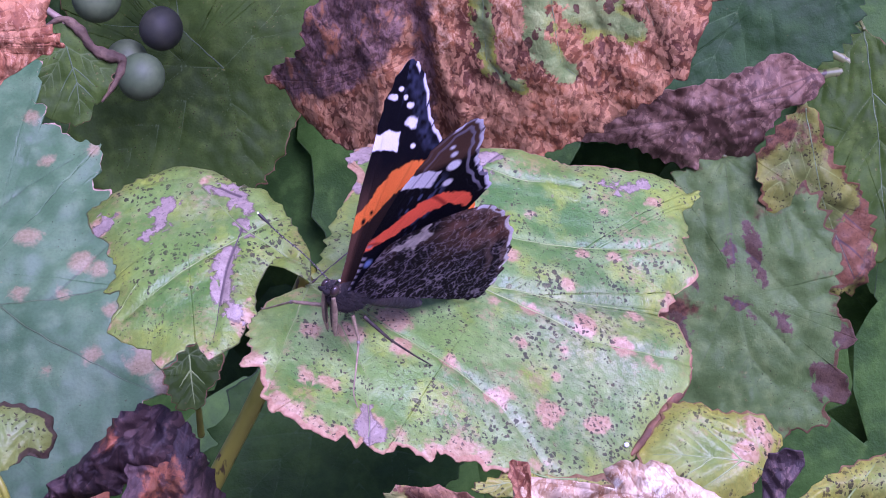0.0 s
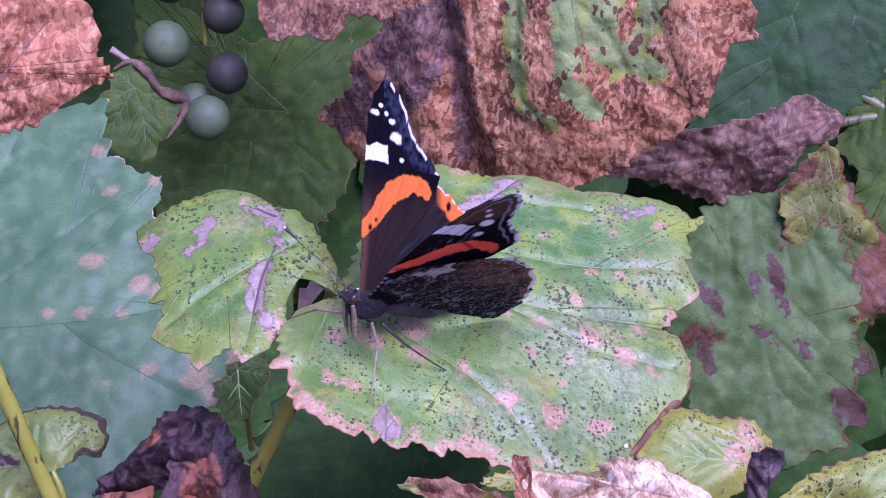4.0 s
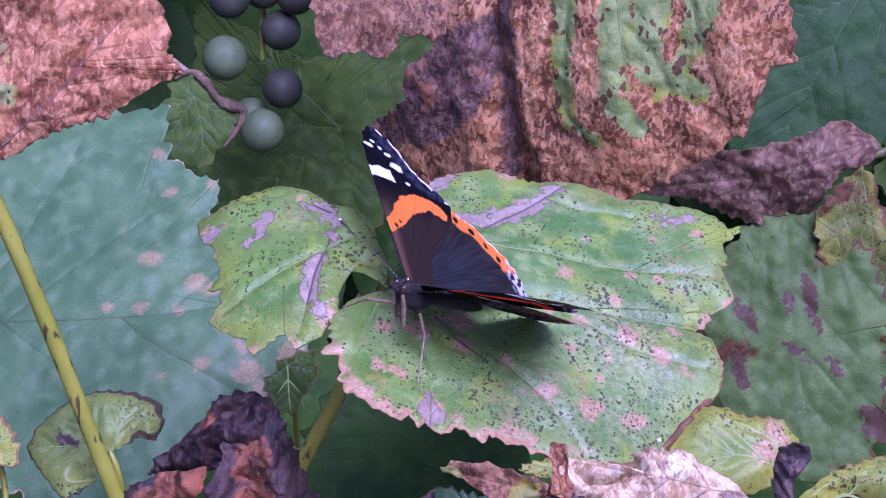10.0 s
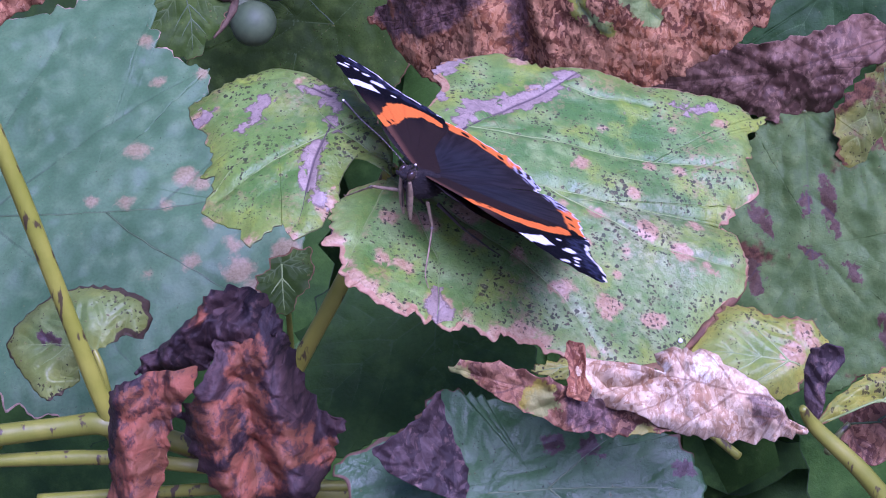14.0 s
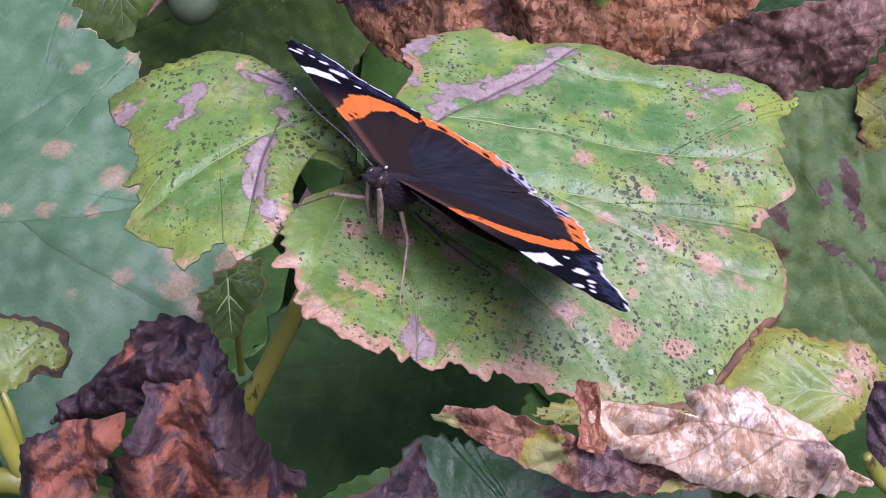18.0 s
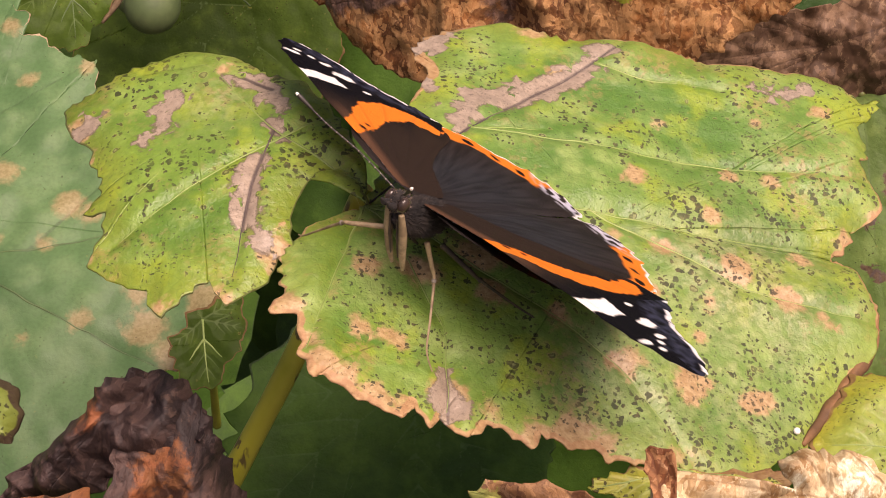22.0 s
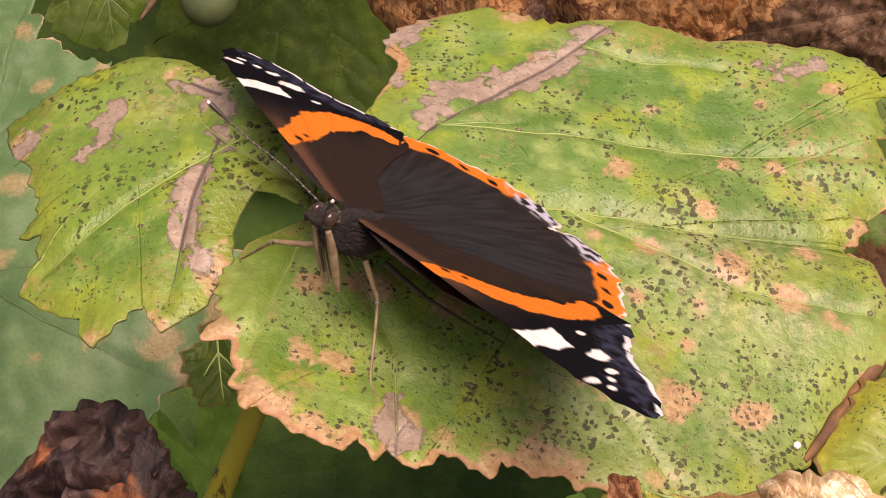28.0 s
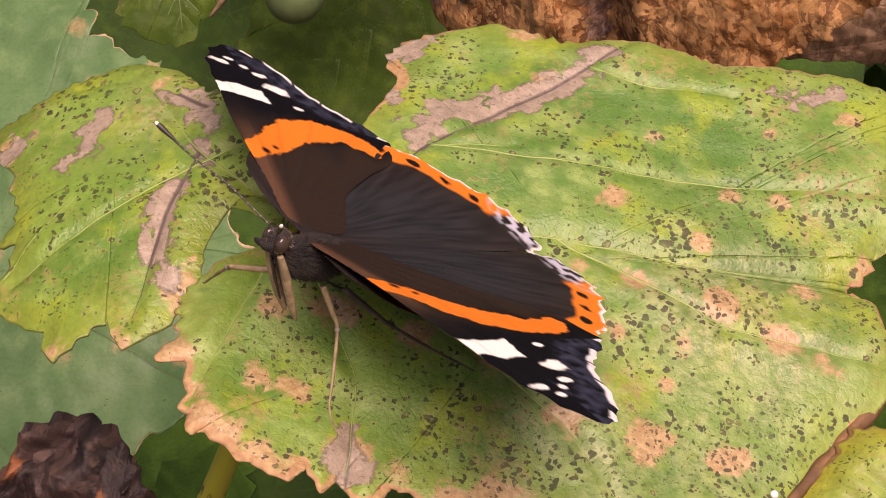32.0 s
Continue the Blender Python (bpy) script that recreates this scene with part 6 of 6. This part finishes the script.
def ellipsoid(centre, radii, rows=18, columns=24, rough=0.0, seed=0):
    ball = bmesh.new()
    bmesh.ops.create_uvsphere(ball, u_segments=columns, v_segments=rows, radius=1.0)
    for v in ball.verts:
        bump = 1 + rough * noise.noise(v.co * 6 + Vector((seed, 0, 0)))
        v.co = Vector((v.co.x * radii[0], v.co.y * radii[1], v.co.z * radii[2])) * (bump * CM) + Vector(centre) * CM
    for f in ball.faces:
        f.smooth = True
    return ball


def fur(ball_centre, radii, count, length, seed, back=-0.5):
    """Short hairs that lie backwards over an ellipsoid."""
    rng = random.Random(seed)
    verts, faces = [], []
    for k in range(count):
        d = Vector((rng.gauss(0, 1), rng.gauss(0, 1), rng.gauss(0, 1))).normalized()
        root = Vector(ball_centre) + Vector((d.x * radii[0], d.y * radii[1], d.z * radii[2])) * 0.97
        tip = root + (d * 0.7 + Vector((rng.uniform(-0.3, 0.3), back, rng.uniform(-0.3, 0.3)))).normalized() * length * rng.uniform(0.6, 1.2)
        side = d.cross(tip - root).normalized() * 0.008
        first = len(verts)
        verts += [(root + side) * CM, (root - side) * CM, (root + d * 0.008) * CM, tip * CM]
        faces += [(first, first + 1, first + 3), (first + 1, first + 2, first + 3), (first + 2, first, first + 3)]
    return mesh_from("hair", [tuple(v) for v in verts], faces, smooth=False)


def side_length(line):
    return float(np.sum(np.linalg.norm(np.diff(np.asarray(line, float), axis=0), axis=1)))


def along(line, share):
    """The point at a share of the way along a line."""
    line = np.asarray(line, float)
    k = min(int(share * (len(line) - 1)), len(line) - 2)
    return line[k] + (line[k + 1] - line[k]) * (share * (len(line) - 1) - k)


butterfly = thing("butterfly", "dark brown butterfly with orange bands and white spots, on the leaf", "butterfly")
part("thorax", ellipsoid((0, 0.78, -0.18), (0.17, 0.45, 0.21), rough=0.14, seed=1), M_FUR, butterfly)
part("thorax_hair", fur((0, 0.78, -0.18), (0.17, 0.45, 0.21), 3000, 0.08, 3, -1.0), M_FUR, butterfly, "dark brown hair")
abdomen = ellipsoid((0, -0.36, -0.17), (0.14, 0.80, 0.15), 30, 20, 0.04, 4)
for v in abdomen.verts:
    v.co.x *= 1 + 0.05 * math.sin(v.co.y / CM * 30)
    v.co.z -= 0.10 * CM * max(0.0, -v.co.y / CM - 0.4)
part("abdomen", abdomen, M_FUR, butterfly, "dark ringed abdomen")
head = part("head", ellipsoid((0, 1.25, -0.03), (0.115, 0.13, 0.125), rough=0.08, seed=5), M_FUR, butterfly)
part("head_hair", fur((0, 1.25, -0.03), (0.115, 0.13, 0.125), 300, 0.03, 6, 0.2), M_FUR_GREY, butterfly)
for side in (1, -1):
    part("eye", ellipsoid((0.095 * side, 1.29, -0.02), (0.06, 0.08, 0.09)), M_EYE, butterfly, "dark round eye")
    rod("palp", [(0.04 * side, 1.33, -0.06), (0.05 * side, 1.43, -0.07), (0.045 * side, 1.50, -0.03)], [0.045, 0.035, 0.012], M_FUR, butterfly)
for side in (1, -1):
    rod("folded_foreleg", [(0.10 * side - 0.02, 1.28, -0.12), (0.115 * side - 0.03, 1.12, -0.34), (0.105 * side - 0.04, 0.95, -0.58), (0.085 * side - 0.05, 0.80, -0.76)], [0.030, 0.048, 0.042, 0.020], M_LEG, butterfly, "folded tan foreleg")
    rod("foreleg_stripe", [(0.055 * side - 0.02, 1.24, -0.20), (0.06 * side - 0.03, 1.09, -0.42), (0.055 * side - 0.04, 0.93, -0.64)], [0.010, 0.018, 0.008], M_LEG_DARK, butterfly, "dark stripe")
for name, line, tip in (("antenna", [(0.06, 1.36, 0.09), (0.48, 1.60, 0.25), (0.85, 1.86, 0.36), (1.17, 2.08, 0.49)], None), ("antenna", [(-0.06, 1.36, 0.07), (-0.12, 1.42, 0.12), (-0.2, 1.49, 0.18), (-0.27, 1.56, 0.26)], None)):
    horn = rod(name, line, [0.010, 0.0095, 0.0095, 0.012], M_HORN, butterfly, "thin dark antenna with a pale tip", sides=8)
    a, b = np.array(line[-2]), np.array(line[-1])
    way = (b - a) / np.linalg.norm(b - a)
    ring_verts, ring_faces = [], []
    rings = 16 if side_length(line) > 1 else 6
    for k in range(rings):
        at = along(line, (k + 0.5) / rings * 0.85)
        ahead = along(line, (k + 0.5) / rings * 0.85 + 0.009)
        tv, tf = tube(np.array([at, ahead]) * CM, np.array([0.0115, 0.0115]) * CM, 8, 2)
        ring_faces += [tuple(i + len(ring_verts) for i in f) for f in tf]
        ring_verts += tv
    part("rings", mesh_from("rings", ring_verts, ring_faces), M_RING, horn, "fine pale rings")
    rod("club", [b - way * 0.22, b - way * 0.06, b], [0.012, 0.028, 0.024], M_HORN, horn, "", sides=8)
    rod("club_tip", [b - way * 0.02, b + way * 0.03], [0.026, 0.012], M_TIP, horn, "pale tip", sides=8)
for line, material in (([(-0.12, 0.60, -0.42), (-0.20, 0.42, -0.66), (-0.26, 0.34, -0.80), (-0.50, 0.40, -1.18), (-0.66, 0.44, -1.44), (-0.80, 0.37, -1.61)], M_LEG),
                       ([(0.12, 0.95, -0.40), (0.48, 1.14, -0.58), (0.62, 1.12, -0.66), (1.04, 0.86, -1.00), (1.32, 0.66, -1.22), (1.46, 0.56, -1.29)], M_LEG),
                       ([(-0.14, 0.35, -0.42), (-0.42, 0.05, -0.56), (-0.50, -0.10, -0.62), (-0.68, -0.62, -0.78), (-0.78, -0.92, -0.86), (-0.84, -1.06, -0.90)], M_LEG_DARK),
                       ([(0.14, 0.45, -0.42), (0.40, 0.2, -0.6), (0.5, 0.0, -0.68), (0.66, -0.45, -0.86), (0.76, -0.75, -0.94), (0.8, -0.9, -0.95)], M_LEG_DARK)):
    leg = rod("leg", line, [0.034, 0.026, 0.020, 0.015, 0.011, 0.009], material, butterfly, "thin jointed leg", sides=8)
    part("knee", ellipsoid(line[2], (0.03, 0.03, 0.03), 8, 10), M_RING if material is M_LEG else M_LEG_DARK, leg)

WINGS = {}
for mirror, side in ((False, "right"), (True, "left")):
    hind = wing_mesh("hindwing", HIND, (0.85, -0.7), paint_hind_top, paint_hind_under, mirror, 5, teeth=0.055, margin=(0.6, -0.8), margin_from=1.2, pitch=0.36)
    WINGS[side, "hind"] = part("hindwing", hind, M_WING, butterfly, "dark brown hindwing with orange black-dotted rim")
    fore = wing_mesh("forewing", FORE, (1.55, 0.35), paint_fore_top, paint_fore_under, mirror, 6, around=520, rings=90, teeth=0.045, lift=0.017, pitch=0.34)
    WINGS[side, "fore"] = part("forewing", fore, M_WING, butterfly, "black forewing with orange band and white spots")


# ---- movement ----
def body_pose(x, y, z, yaw, pitch, roll=0.0):
    """Centimetres and degrees: the body's +y points to the head, +x to its right."""
    a, b, c = radians(yaw), radians(pitch), radians(roll)
    ahead = Vector((math.cos(a) * math.cos(b), math.sin(a) * math.cos(b), math.sin(b)))
    left = Vector((-math.sin(a), math.cos(a), 0))
    up = ahead.cross(left)
    left = math.cos(c) * left + math.sin(c) * up
    up = ahead.cross(left)
    m = Matrix((-left, ahead, up)).transposed().to_4x4()
    m.translation = Vector((x, y, z)) * CM
    return m


# seconds; opening above level of the forewings, then of the hindwings (right, left); sweep of the forewings (right, left); twist of the left wings (fore, hind)
FLAPS = [
    (0.0, 78.9, 80.2, 78.5, 73.8, -1.3, -6.9, 0, 0), (2.0, 80.0, 77.1, 79.6, 70.1, -1.5, -6.5, 0, 0), (4.0, 60.4, 62.8, 60.0, 54.0, 3.7, -4.8, 2.5, 4),
    (6.5, 34.2, 39.8, 33.8, 33.0, 11.6, -1.6, 5.8, 7.5), (9.0, 30.4, 36.6, 30.0, 29.0, 11.8, -0.4, 5.5, 7.0), (12.0, 10.9, 12.2, 10.5, 6.0, 16.5, 3.2, 1.5, 2), (13.0, 7.3, 8.0, 6.9, 0.7, 16.5, 3.4, 0, 0),
    (19.0, 4.3, 7.1, 3.9, -0.3, 18.8, 4.9, 0, 0), (23.0, 4.1, 3.6, 3.7, -2.3, 18.9, 3.4, 0, 0), (26.0, 2.5, -0.7, 2.1, -5.5, 19.3, 4.4, 0, 0), (28.5, 4.7, 2.9, 4.3, -5.5, 18.3, 6.7, 0, 0),
    (31.0, 8.5, 6.6, 8.1, -1.0, 19.2, 4.3, 0, 0), (32.0, 8.1, 6.7, 7.7, 0.0, 20.2, 3.5, 0, 0),
]
BODY = [
    (0.0, (-1.774, -0.505, 1.991, 224.7, 35.0, -4.4)), (26.0, (-1.774, -0.505, 1.991, 224.7, 35.0, -4.4)), (28.5, (-1.745, -0.619, 2.022, 223.0, 36.1, -2.4)),
    (30.5, (-1.716, -0.695, 2.137, 225.5, 35.6, -2.3)), (32.0, (-1.716, -0.695, 2.137, 225.5, 35.6, -2.3)),
]


def motions():
    walk(butterfly, [(t, body_pose(*values)) for t, values in BODY])
    for side, sign, flap, rear, sweep, share in (("right", 1, 1, 3, 5, 0), ("left", -1, 2, 4, 6, 1)):
        hinge = Matrix.Translation((0.12 * CM * sign, 0, 0))
        drop = [Matrix.Translation((0, 0, -0.03 * CM * share * row[7])) for row in FLAPS]
        walk(WINGS[side, "hind"], [(row[0], hinge @ Matrix.Rotation(radians(-sign * row[rear]), 4, "Y") @ Matrix.Rotation(radians(share * row[8]), 4, "X")) for row in FLAPS])
        walk(WINGS[side, "fore"], [(row[0], low @ hinge @ Matrix.Rotation(radians(-sign * row[flap]), 4, "Y") @ Matrix.Rotation(radians(-sign * row[sweep]), 4, "Z") @ Matrix.Rotation(radians(share * row[7]), 4, "X")) for row, low in zip(FLAPS, drop)])


motions()
